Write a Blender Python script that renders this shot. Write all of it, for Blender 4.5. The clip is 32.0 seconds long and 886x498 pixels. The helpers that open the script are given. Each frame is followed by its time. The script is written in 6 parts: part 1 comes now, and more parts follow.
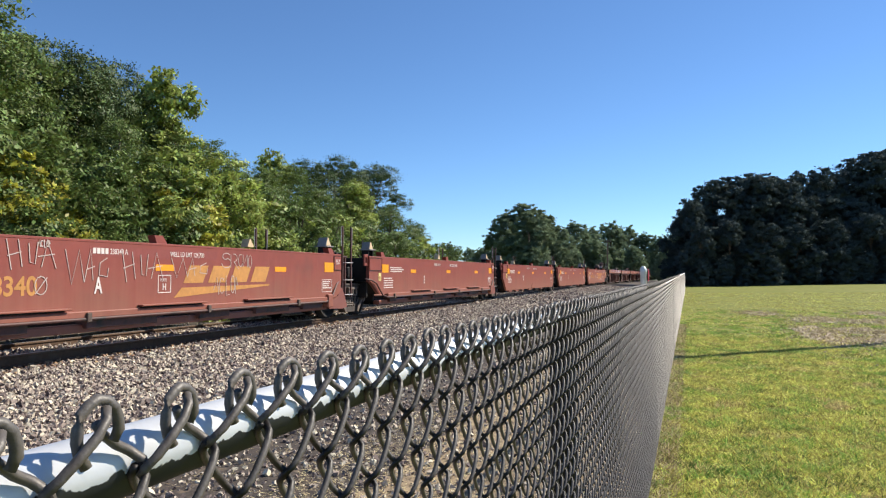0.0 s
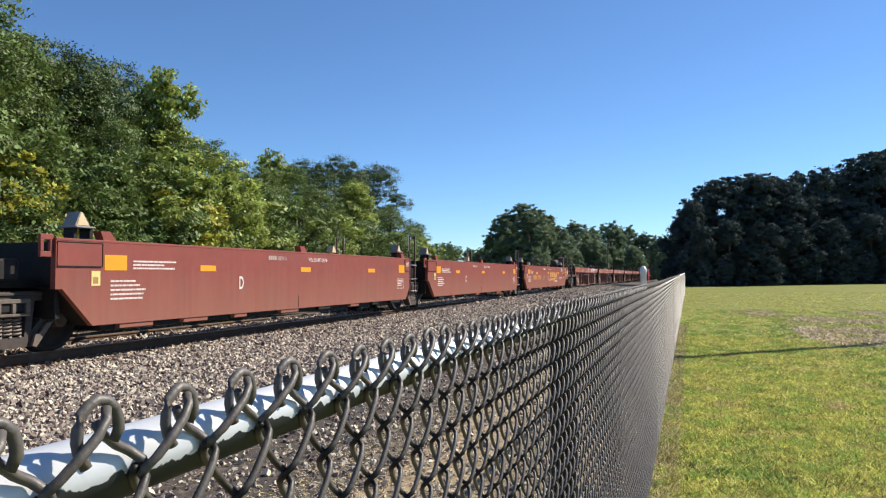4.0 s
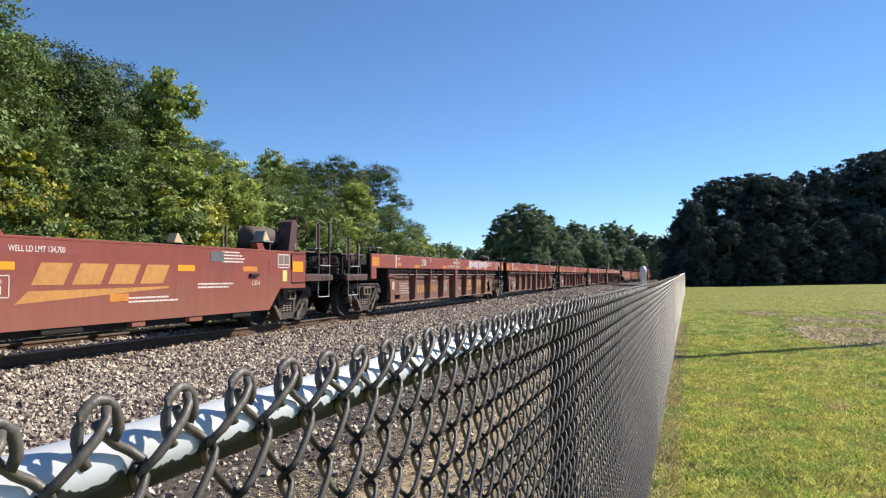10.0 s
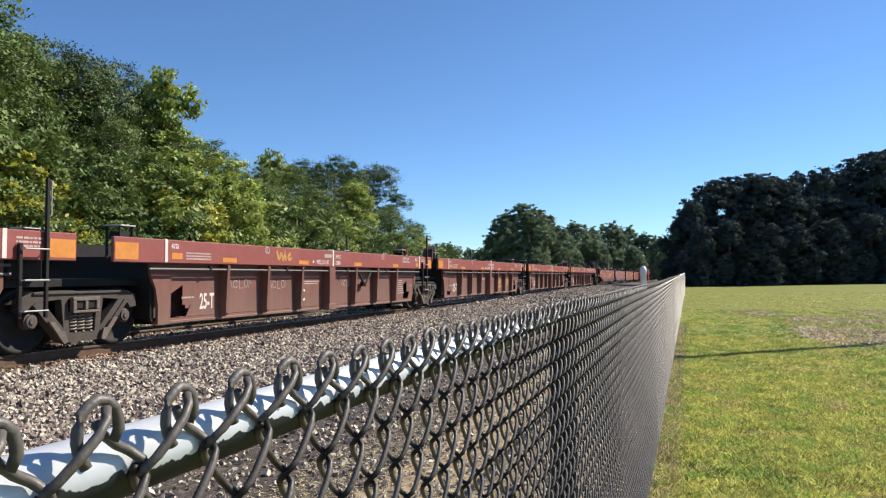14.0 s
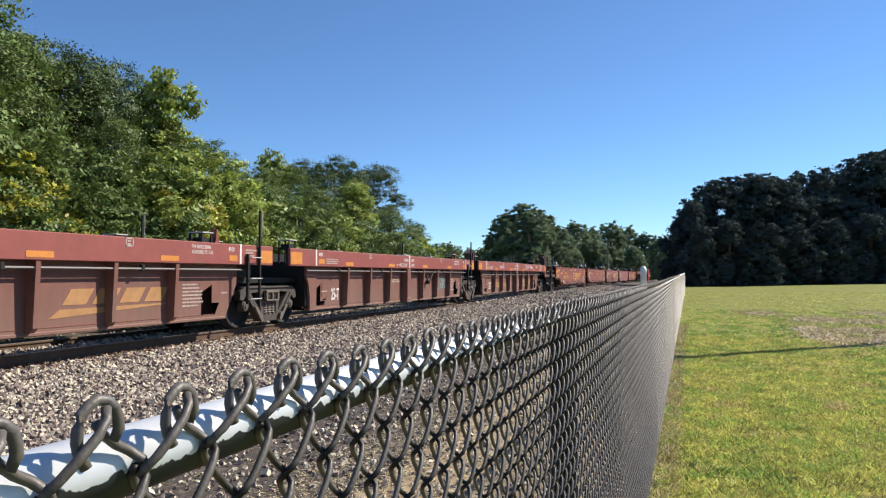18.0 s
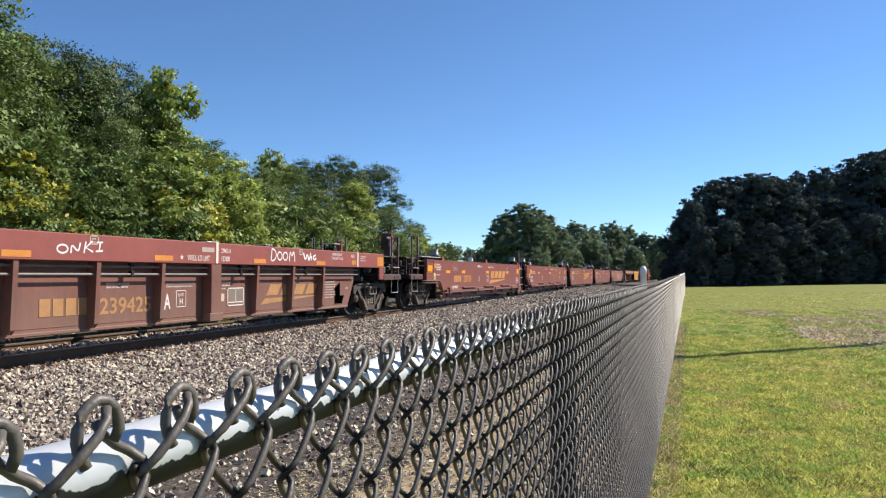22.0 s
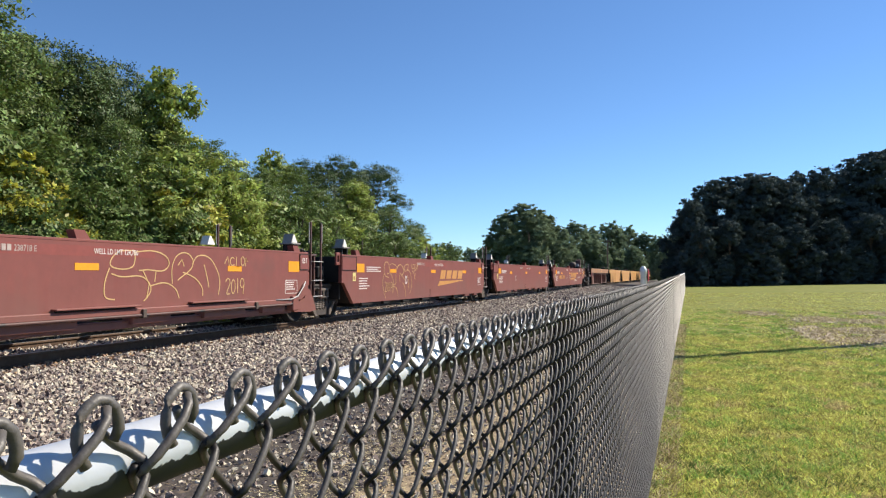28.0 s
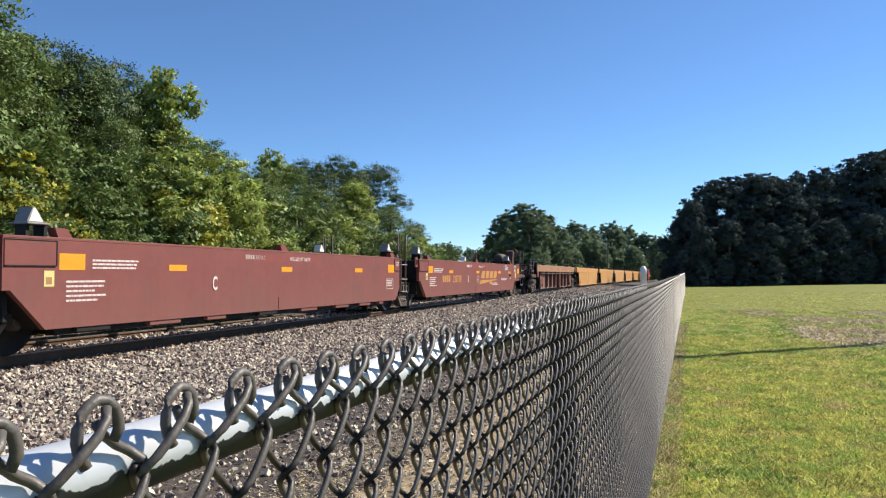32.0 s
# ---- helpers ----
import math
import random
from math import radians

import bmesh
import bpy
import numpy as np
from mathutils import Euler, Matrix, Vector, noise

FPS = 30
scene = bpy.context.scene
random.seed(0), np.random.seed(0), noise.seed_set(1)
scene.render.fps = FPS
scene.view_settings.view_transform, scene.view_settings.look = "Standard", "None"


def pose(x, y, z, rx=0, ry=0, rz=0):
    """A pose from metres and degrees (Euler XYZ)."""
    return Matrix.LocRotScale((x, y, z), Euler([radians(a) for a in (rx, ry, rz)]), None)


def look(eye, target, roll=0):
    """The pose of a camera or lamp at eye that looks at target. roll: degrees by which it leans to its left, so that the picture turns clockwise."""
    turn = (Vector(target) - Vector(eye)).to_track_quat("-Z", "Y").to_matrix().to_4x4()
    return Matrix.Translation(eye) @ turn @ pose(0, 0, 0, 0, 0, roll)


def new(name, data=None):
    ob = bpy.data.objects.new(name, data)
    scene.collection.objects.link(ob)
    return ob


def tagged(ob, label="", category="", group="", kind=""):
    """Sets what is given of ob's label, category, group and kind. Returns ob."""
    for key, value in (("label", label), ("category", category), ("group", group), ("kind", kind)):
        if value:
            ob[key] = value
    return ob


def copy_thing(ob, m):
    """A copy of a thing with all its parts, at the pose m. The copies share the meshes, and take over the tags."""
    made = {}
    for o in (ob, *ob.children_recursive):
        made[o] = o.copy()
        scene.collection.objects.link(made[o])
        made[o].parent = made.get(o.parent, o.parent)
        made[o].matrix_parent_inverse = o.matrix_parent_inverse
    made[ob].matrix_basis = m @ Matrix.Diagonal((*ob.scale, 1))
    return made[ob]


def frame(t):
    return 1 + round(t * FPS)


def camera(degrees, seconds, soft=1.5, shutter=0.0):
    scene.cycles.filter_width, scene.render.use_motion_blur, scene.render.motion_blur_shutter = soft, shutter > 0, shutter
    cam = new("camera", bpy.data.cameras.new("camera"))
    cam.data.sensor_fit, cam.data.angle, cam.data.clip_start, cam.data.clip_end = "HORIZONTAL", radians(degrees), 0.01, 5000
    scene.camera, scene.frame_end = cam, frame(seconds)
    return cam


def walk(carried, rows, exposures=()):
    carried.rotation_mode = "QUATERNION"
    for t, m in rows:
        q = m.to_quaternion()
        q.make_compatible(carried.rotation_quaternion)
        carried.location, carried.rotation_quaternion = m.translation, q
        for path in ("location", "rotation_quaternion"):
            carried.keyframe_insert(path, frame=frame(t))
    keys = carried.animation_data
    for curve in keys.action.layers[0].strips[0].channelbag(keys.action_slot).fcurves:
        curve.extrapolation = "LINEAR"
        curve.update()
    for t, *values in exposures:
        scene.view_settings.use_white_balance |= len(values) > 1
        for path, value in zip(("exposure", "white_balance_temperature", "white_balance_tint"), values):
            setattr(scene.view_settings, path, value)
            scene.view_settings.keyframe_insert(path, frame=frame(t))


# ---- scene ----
# camera: a phone held still over the fence
cam = camera(62.94, 32.0, soft=1.2)
EYE = Vector((0.0, 0.0, 1.65))
VIEW = look(EYE, EYE + Vector((-0.3215, 0.9469, 0.0359)))
walk(cam, [(0.0, VIEW), (32.0, VIEW)])

# ---- world and sun ----
SUN_EL, SUN_AZ = radians(41), radians(46.5)      # azimuth from +Y (along the track) towards +X
world = bpy.data.worlds.new("sky")
scene.world = world
world.use_nodes = True
wn = world.node_tree
wn.nodes.clear()
sky = wn.nodes.new("ShaderNodeTexSky")
sky.sky_type = "NISHITA"
sky.sun_disc = False
sky.sun_elevation, sky.sun_rotation = SUN_EL, SUN_AZ
sky.altitude = 2000
sky.air_density, sky.dust_density, sky.ozone_density = 1.0, 0.0, 7.0
bg = wn.nodes.new("ShaderNodeBackground")
bg.inputs["Strength"].default_value = 0.097
wout = wn.nodes.new("ShaderNodeOutputWorld")
tint = wn.nodes.new("ShaderNodeMix")
tint.data_type, tint.blend_type = "RGBA", "MULTIPLY"
tint.inputs[0].default_value = 1.0
tint.inputs[7].default_value = (0.92, 1.0, 1.03, 1)
wn.links.new(sky.outputs[0], tint.inputs[6])
wn.links.new(tint.outputs[2], bg.inputs[0])
wn.links.new(bg.outputs[0], wout.inputs[0])
sun = new("sun", bpy.data.lights.new("sun", "SUN"))
sun.data.energy, sun.data.angle, sun.data.color = 5.0, radians(0.55), (1.0, 0.93, 0.80)
sun.matrix_world = look((30, 30, 45), Vector((30, 30, 45)) - Vector((math.cos(SUN_EL) * math.sin(SUN_AZ), math.cos(SUN_EL) * math.cos(SUN_AZ), math.sin(SUN_EL))))
scene.view_settings.exposure = 0.65


# ---- materials ----
def material(name, colour, rough=0.7, metal=0.0, vary=0.15, size=1.0, stain=None, stain_at=0.6, bump=0.0, bump_size=40.0, object_vary=0.0, island_vary=0.0, coords="Object", spec=0.5, translucent=0.0):
    m = bpy.data.materials.new(name)
    m.use_nodes = True
    nt = m.node_tree
    b = nt.nodes["Principled BSDF"]
    b.inputs["Roughness"].default_value, b.inputs["Metallic"].default_value = rough, metal
    b.inputs["Specular IOR Level"].default_value = spec
    tc = nt.nodes.new("ShaderNodeTexCoord")
    src = tc.outputs[coords]

    def noise_node(scale, detail=5.0):
        n = nt.nodes.new("ShaderNodeTexNoise")
        n.inputs["Scale"].default_value, n.inputs["Detail"].default_value = scale, detail
        nt.links.new(src, n.inputs["Vector"])
        return n

    def mix(fac, a, c):
        x = nt.nodes.new("ShaderNodeMix")
        x.data_type = "RGBA"
        for val, sock in ((a, x.inputs[6]), (c, x.inputs[7])):
            if isinstance(val, tuple):
                sock.default_value = (*val, 1)
            else:
                nt.links.new(val, sock)
        nt.links.new(fac, x.inputs[0])
        return x.outputs[2]

    def ramp(fac, lo, hi):
        r = nt.nodes.new("ShaderNodeMapRange")
        r.inputs["From Min"].default_value, r.inputs["From Max"].default_value = lo, hi
        nt.links.new(fac, r.inputs["Value"])
        return r.outputs[0]

    dark = tuple(c * (1 - vary) for c in colour)
    light = tuple(min(1, c * (1 + vary)) for c in colour)
    col = mix(ramp(noise_node(3.0 / size).outputs[0], 0.3, 0.7), dark, light)
    col = mix(ramp(noise_node(45.0 / size, 3.0).outputs[0], 0.25, 0.75), col, mix(ramp(noise_node(11.0 / size).outputs[0], 0.3, 0.7), light, dark))
    if stain:
        col = mix(ramp(noise_node(1.7 / size, 8.0).outputs[0], stain_at, stain_at + 0.12), col, stain)
    if object_vary or island_vary:
        hsv = nt.nodes.new("ShaderNodeHueSaturation")
        if island_vary:
            rnd = nt.nodes.new("ShaderNodeNewGeometry").outputs["Random Per Island"]
        else:
            rnd = nt.nodes.new("ShaderNodeObjectInfo").outputs["Random"]
        amount = island_vary or object_vary
        r = nt.nodes.new("ShaderNodeMapRange")
        r.inputs["To Min"].default_value, r.inputs["To Max"].default_value = 1 - amount, 1 + amount
        nt.links.new(rnd, r.inputs["Value"])
        nt.links.new(r.outputs[0], hsv.inputs["Value"])
        r2 = nt.nodes.new("ShaderNodeMapRange")
        r2.inputs["To Min"].default_value, r2.inputs["To Max"].default_value = 0.5 - amount * 0.05, 0.5 + amount * 0.05
        nt.links.new(rnd, r2.inputs["Value"])
        nt.links.new(r2.outputs[0], hsv.inputs["Hue"])
        nt.links.new(col, hsv.inputs["Color"])
        col = hsv.outputs[0]
    nt.links.new(col, b.inputs["Base Color"])
    if translucent:
        tr = nt.nodes.new("ShaderNodeBsdfTranslucent")
        nt.links.new(col, tr.inputs[0])
        ms = nt.nodes.new("ShaderNodeMixShader")
        ms.inputs[0].default_value = translucent
        nt.links.new(b.outputs[0], ms.inputs[1])
        nt.links.new(tr.outputs[0], ms.inputs[2])
        nt.links.new(ms.outputs[0], nt.nodes["Material Output"].inputs[0])
    if bump:
        bn = nt.nodes.new("ShaderNodeBump")
        bn.inputs["Strength"].default_value, bn.inputs["Distance"].default_value = 0.6, bump
        nt.links.new(noise_node(bump_size, 6.0).outputs[0], bn.inputs["Height"])
        nt.links.new(bn.outputs[0], b.inputs["Normal"])
    return m


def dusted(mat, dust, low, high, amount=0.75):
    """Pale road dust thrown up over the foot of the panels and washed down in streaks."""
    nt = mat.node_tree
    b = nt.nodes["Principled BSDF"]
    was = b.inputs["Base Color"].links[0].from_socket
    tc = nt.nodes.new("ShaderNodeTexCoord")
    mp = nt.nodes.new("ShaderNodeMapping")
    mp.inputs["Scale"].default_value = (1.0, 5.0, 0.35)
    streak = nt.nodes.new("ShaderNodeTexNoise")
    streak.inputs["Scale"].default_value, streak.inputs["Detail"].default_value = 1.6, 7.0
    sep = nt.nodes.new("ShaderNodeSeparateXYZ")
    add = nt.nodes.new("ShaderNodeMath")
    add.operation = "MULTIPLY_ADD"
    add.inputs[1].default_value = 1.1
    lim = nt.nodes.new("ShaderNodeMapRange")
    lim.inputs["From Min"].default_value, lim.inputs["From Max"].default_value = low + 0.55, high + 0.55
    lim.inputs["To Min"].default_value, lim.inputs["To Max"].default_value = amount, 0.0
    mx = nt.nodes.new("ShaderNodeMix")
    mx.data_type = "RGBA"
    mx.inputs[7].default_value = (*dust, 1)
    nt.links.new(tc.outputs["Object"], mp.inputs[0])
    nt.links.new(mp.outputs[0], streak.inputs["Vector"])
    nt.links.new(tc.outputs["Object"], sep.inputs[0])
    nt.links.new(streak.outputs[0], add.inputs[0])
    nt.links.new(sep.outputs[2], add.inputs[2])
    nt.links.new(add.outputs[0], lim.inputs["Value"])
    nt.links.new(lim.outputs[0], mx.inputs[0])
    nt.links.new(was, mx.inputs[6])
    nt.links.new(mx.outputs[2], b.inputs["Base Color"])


M = {}
M["red"] = material("car_red_paint", (0.225, 0.047, 0.031), 0.5, vary=0.13, size=2.0, stain=(0.18, 0.050, 0.035), stain_at=0.56, bump=0.002, bump_size=6)
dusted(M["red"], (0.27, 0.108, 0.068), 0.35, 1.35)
M["red_worn"] = material("car_dull_red_paint", (0.195, 0.050, 0.038), 0.55, vary=0.12, size=2.0, stain=(0.165, 0.052, 0.040), stain_at=0.56, bump=0.002, bump_size=6)
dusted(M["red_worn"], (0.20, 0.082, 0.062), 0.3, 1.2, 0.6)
M["brown"] = material("car_brown_panel", (0.165, 0.062, 0.044), 0.65, vary=0.16, size=2.0, stain=(0.135, 0.062, 0.046), stain_at=0.55, bump=0.002, bump_size=8)
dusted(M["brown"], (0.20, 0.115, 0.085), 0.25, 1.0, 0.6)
M["ladder"] = material("ladder_brown_paint", (0.085, 0.036, 0.030), 0.6, vary=0.3, size=0.5, stain=(0.03, 0.022, 0.02), stain_at=0.55)
# one casting in two colours: dark for shaded bars, pale for sunlit, dusty feet
M["frame_dark"] = material("truck_shaded_casting", (0.055, 0.042, 0.035), 0.8, vary=0.35, size=0.4, stain=(0.07, 0.05, 0.04), stain_at=0.62, bump=0.004, bump_size=25)
M["sunlit_steel"] = material("truck_sunlit_casting", (0.135, 0.105, 0.085), 0.85, vary=0.3, size=0.3, stain=(0.10, 0.075, 0.06), stain_at=0.58, bump=0.004, bump_size=25)
M["spring"] = material("spring_pale_steel", (0.19, 0.15, 0.125), 0.7, vary=0.3, size=0.3)
M["guide_tan"] = material("guide_face_tan", (0.62, 0.45, 0.27), 0.6, vary=0.2, size=0.4)
M["guide_pale"] = material("guide_face_white", (0.76, 0.72, 0.66), 0.6, vary=0.15, size=0.4)
M["chord"] = material("car_chord_paint", (0.25, 0.062, 0.048), 0.5, vary=0.14, size=2.0, stain=(0.18, 0.07, 0.055), stain_at=0.6, bump=0.001, bump_size=10)
M["tan"] = material("car_tan_paint", (0.50, 0.25, 0.07), 0.6, vary=0.12, size=2.0, stain=(0.35, 0.19, 0.09), stain_at=0.6)
M["black"] = material("underframe_black", (0.014, 0.012, 0.011), 0.7, vary=0.3, size=0.6, spec=0.3)
M["cast"] = material("truck_cast_steel", (0.082, 0.063, 0.051), 0.8, vary=0.35, size=0.4, stain=(0.07, 0.045, 0.035), stain_at=0.6, bump=0.004, bump_size=25)
M["rod"] = material("pipe_grey_steel", (0.13, 0.112, 0.105), 0.6, 0.1, vary=0.2, size=0.5)
M["rust"] = material("truck_rusty_steel", (0.085, 0.06, 0.048), 0.8, vary=0.3, size=0.5, stain=(0.15, 0.07, 0.045), stain_at=0.6, bump=0.003, bump_size=30)
# near black, standing in for the deep shade around the wheels
M["wheel"] = material("wheel_steel", (0.014, 0.012, 0.011), 0.8, 0.0, vary=0.3, size=0.6, stain=(0.03, 0.02, 0.017), stain_at=0.6)
M["yellow"] = material("reflector_yellow", (0.80, 0.305, 0.008), 0.4, vary=0.08)
M["faded"] = material("reflector_faded", (0.56, 0.205, 0.032), 0.5, vary=0.18)
M["white"] = material("stencil_white", (0.66, 0.58, 0.54), 0.6, vary=0.12)
M["gold"] = material("lettering_gold", (0.48, 0.22, 0.055), 0.6, vary=0.2)
M["wedge"] = material("guide_worn_shaded_steel", (0.25, 0.235, 0.22), 0.6, vary=0.2, size=0.5, stain=(0.22, 0.18, 0.15), stain_at=0.55)
M["galv"] = material("galvanised_pipe", (0.74, 0.75, 0.77), 0.42, 0.1, vary=0.05, size=0.3, bump=0.0005, bump_size=60)
M["wire"] = material("weathered_fence_wire", (0.105, 0.092, 0.083), 0.5, 0.1, vary=0.3, size=0.06, stain=(0.05, 0.04, 0.035), stain_at=0.56, spec=0.45, bump=0.0006, bump_size=400)
# the pipe's zinc turns near black underneath, painted-in shade with a ragged worn edge
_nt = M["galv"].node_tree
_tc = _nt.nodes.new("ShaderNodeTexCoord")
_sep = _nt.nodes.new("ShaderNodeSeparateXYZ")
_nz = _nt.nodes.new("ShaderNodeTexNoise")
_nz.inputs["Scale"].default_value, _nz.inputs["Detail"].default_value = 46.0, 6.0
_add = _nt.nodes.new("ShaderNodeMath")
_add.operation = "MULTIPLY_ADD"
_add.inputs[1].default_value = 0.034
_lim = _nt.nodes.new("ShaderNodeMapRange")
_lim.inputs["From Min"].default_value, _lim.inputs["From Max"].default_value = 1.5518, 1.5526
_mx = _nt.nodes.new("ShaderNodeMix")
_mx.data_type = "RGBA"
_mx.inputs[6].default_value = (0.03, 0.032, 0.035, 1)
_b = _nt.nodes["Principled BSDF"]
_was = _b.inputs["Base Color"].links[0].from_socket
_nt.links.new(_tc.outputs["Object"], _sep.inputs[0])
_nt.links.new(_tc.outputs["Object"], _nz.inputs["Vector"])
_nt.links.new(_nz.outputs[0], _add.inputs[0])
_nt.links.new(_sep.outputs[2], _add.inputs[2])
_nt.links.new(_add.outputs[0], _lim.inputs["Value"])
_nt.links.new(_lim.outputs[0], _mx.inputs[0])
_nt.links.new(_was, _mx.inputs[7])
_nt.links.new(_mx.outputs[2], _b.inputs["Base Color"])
# wires of the fence close by: crossings darkened by grime, rust and painted-in shade
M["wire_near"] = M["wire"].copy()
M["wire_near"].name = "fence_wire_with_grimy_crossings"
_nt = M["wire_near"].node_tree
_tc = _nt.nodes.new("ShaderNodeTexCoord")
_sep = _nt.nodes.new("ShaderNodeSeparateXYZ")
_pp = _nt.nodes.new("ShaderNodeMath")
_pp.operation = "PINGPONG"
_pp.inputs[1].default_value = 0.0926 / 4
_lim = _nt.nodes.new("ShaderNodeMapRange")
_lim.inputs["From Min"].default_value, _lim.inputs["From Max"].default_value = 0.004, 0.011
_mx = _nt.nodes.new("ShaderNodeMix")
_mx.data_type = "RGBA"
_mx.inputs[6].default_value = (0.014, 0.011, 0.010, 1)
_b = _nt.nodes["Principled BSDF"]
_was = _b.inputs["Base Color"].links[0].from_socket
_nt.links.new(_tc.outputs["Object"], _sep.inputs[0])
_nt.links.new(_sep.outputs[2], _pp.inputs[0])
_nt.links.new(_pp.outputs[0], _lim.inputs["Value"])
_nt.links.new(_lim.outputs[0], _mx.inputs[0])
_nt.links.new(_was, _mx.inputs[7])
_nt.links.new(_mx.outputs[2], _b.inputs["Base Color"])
M["post"] = material("galvanised_post", (0.62, 0.62, 0.63), 0.5, 0.4, vary=0.08, size=0.3)
M["rail"] = material("rail_rusty_steel", (0.112, 0.070, 0.047), 0.85, vary=0.25, size=0.6, stain=(0.14, 0.096, 0.068), stain_at=0.58, spec=0.2)
M["railtop"] = material("rail_head_worn_steel", (0.34, 0.30, 0.27), 0.4, 0.7, vary=0.1)
M["tie"] = material("tie_wood", (0.15, 0.12, 0.10), 0.9, vary=0.3, size=0.5, bump=0.004, bump_size=25)
M["ballast"] = material("ballast_bed", (0.075, 0.058, 0.045), 0.95, vary=0.45, size=0.12, bump=0.03, bump_size=22)
M["stone"] = material("ballast_stone", (0.35, 0.284, 0.234), 0.9, vary=0.25, size=0.15, island_vary=0.82, bump=0.004, bump_size=50)
M["rust_stone"] = material("rust_stained_stone", (0.27, 0.155, 0.092), 0.9, vary=0.3, size=0.15, island_vary=0.5, bump=0.004, bump_size=50)
M["dirt"] = material("cinder_dirt", (0.055, 0.042, 0.034), 0.95, vary=0.5, size=0.4, stain=(0.17, 0.125, 0.085), stain_at=0.57, bump=0.03, bump_size=20)
M["straw_bed"] = material("straw_littered_dirt", (0.25, 0.185, 0.115), 0.95, vary=0.45, size=0.3, stain=(0.075, 0.058, 0.045), stain_at=0.58, bump=0.03, bump_size=25)
M["grass"] = material("mown_grass_ground", (0.165, 0.175, 0.030), 0.9, vary=0.35, size=1.5, stain=(0.24, 0.215, 0.06), stain_at=0.58, bump=0.02, bump_size=20, spec=0.2)
M["blade"] = material("grass_blades", (0.575, 0.525, 0.15), 0.75, vary=0.38, size=1.2, stain=(0.60, 0.46, 0.22), stain_at=0.555, island_vary=0.72, spec=0.2, translucent=0.3)
M["clump"] = material("clump_grass", (0.26, 0.40, 0.08), 0.75, vary=0.3, size=2.0, island_vary=0.35, spec=0.2, translucent=0.3)
M["clump_dark"] = material("dark_weed_green", (0.12, 0.20, 0.04), 0.75, vary=0.25, size=2.0, island_vary=0.35, spec=0.2, translucent=0.2)
M["bark"] = material("tree_bark", (0.10, 0.08, 0.06), 0.9, vary=0.3, size=0.4, bump=0.01, bump_size=20)
M["leaf"] = material("leaf_green", (0.14, 0.188, 0.054), 0.5, vary=0.3, size=4.0, island_vary=0.5, spec=0.22, translucent=0.24)
M["leaf_light"] = material("leaf_light_green", (0.315, 0.365, 0.09), 0.5, vary=0.25, size=4.0, island_vary=0.45, spec=0.28, translucent=0.34)
# leaves coloured dark for backlight, with some blue for haze
M["leaf_dark"] = material("leaf_backlit_green", (0.066, 0.088, 0.084), 0.9, vary=0.15, size=4.0, island_vary=0.2, spec=0.08, translucent=0.08)
M["iron"] = material("pale_worn_iron", (0.42, 0.40, 0.38), 0.6, vary=0.2, size=0.5)
M["placard"] = material("placard_pale_yellow", (0.62, 0.55, 0.20), 0.5, vary=0.15, size=0.3)
M["olive"] = material("painted_brown_pane", (0.19, 0.145, 0.115), 0.6)
M["grey"] = material("patch_grey_paint", (0.10, 0.105, 0.11), 0.6)
M["red_dark"] = material("stencil_band_red", (0.225, 0.048, 0.036), 0.55, vary=0.12)
M["faded_white"] = material("faded_white_paint", (0.42, 0.33, 0.29), 0.6, vary=0.2)
M["cream"] = material("stencil_cream", (0.55, 0.42, 0.30), 0.6, vary=0.12)
M["gold_dim"] = material("lettering_dull_gold", (0.37, 0.185, 0.07), 0.65, vary=0.2)
M["tan_brown"] = material("car_tan_brown_chord", (0.30, 0.15, 0.075), 0.65, vary=0.2, size=2.0)
M["spray"] = material("spray_paint_white", (0.70, 0.66, 0.66), 0.6, vary=0.1)
M["spray_yellow"] = material("spray_paint_yellow", (0.56, 0.36, 0.15), 0.6, vary=0.15)
M["mauve"] = material("spray_paint_mauve", (0.35, 0.22, 0.34), 0.6)
M["teal"] = material("spray_paint_teal", (0.10, 0.32, 0.33), 0.6)
# distant leaves, their bluish tint put in to stand for haze
M["leaf_far"] = material("leaf_distant_green", (0.19, 0.25, 0.15), 0.8, vary=0.2, size=6.0, island_vary=0.2, spec=0.15, translucent=0.45)
M["leaf_yellow"] = material("leaf_yellow_green", (0.4, 0.38, 0.06), 0.5, vary=0.25, size=4.0, island_vary=0.45, spec=0.28, translucent=0.32)
M["leaf_deep"] = material("leaf_deep_green", (0.085, 0.12, 0.045), 0.55, vary=0.25, size=4.0, island_vary=0.45, spec=0.22, translucent=0.15)
# a darker distant tree with the same haze tint in its colour
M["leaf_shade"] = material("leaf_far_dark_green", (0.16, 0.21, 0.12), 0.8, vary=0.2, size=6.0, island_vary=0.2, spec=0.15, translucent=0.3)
M["sign_red"] = material("sign_red", (0.45, 0.03, 0.05), 0.5)
M["concrete"] = material("grey_wall", (0.30, 0.31, 0.30), 0.8)
M["spray_thin"] = material("spray_paint_worn", (0.50, 0.40, 0.36), 0.6, vary=0.2)
M["straw"] = material("dry_straw", (0.50, 0.40, 0.22), 0.85, vary=0.2, island_vary=0.4)
M["bare"] = material("bare_earth", (0.48, 0.39, 0.29), 0.95, vary=0.3, size=0.6, stain=(0.24, 0.20, 0.09), stain_at=0.5, bump=0.02, bump_size=15)
M["wood"] = material("pole_wood", (0.16, 0.12, 0.09), 0.9, vary=0.2, size=0.5)


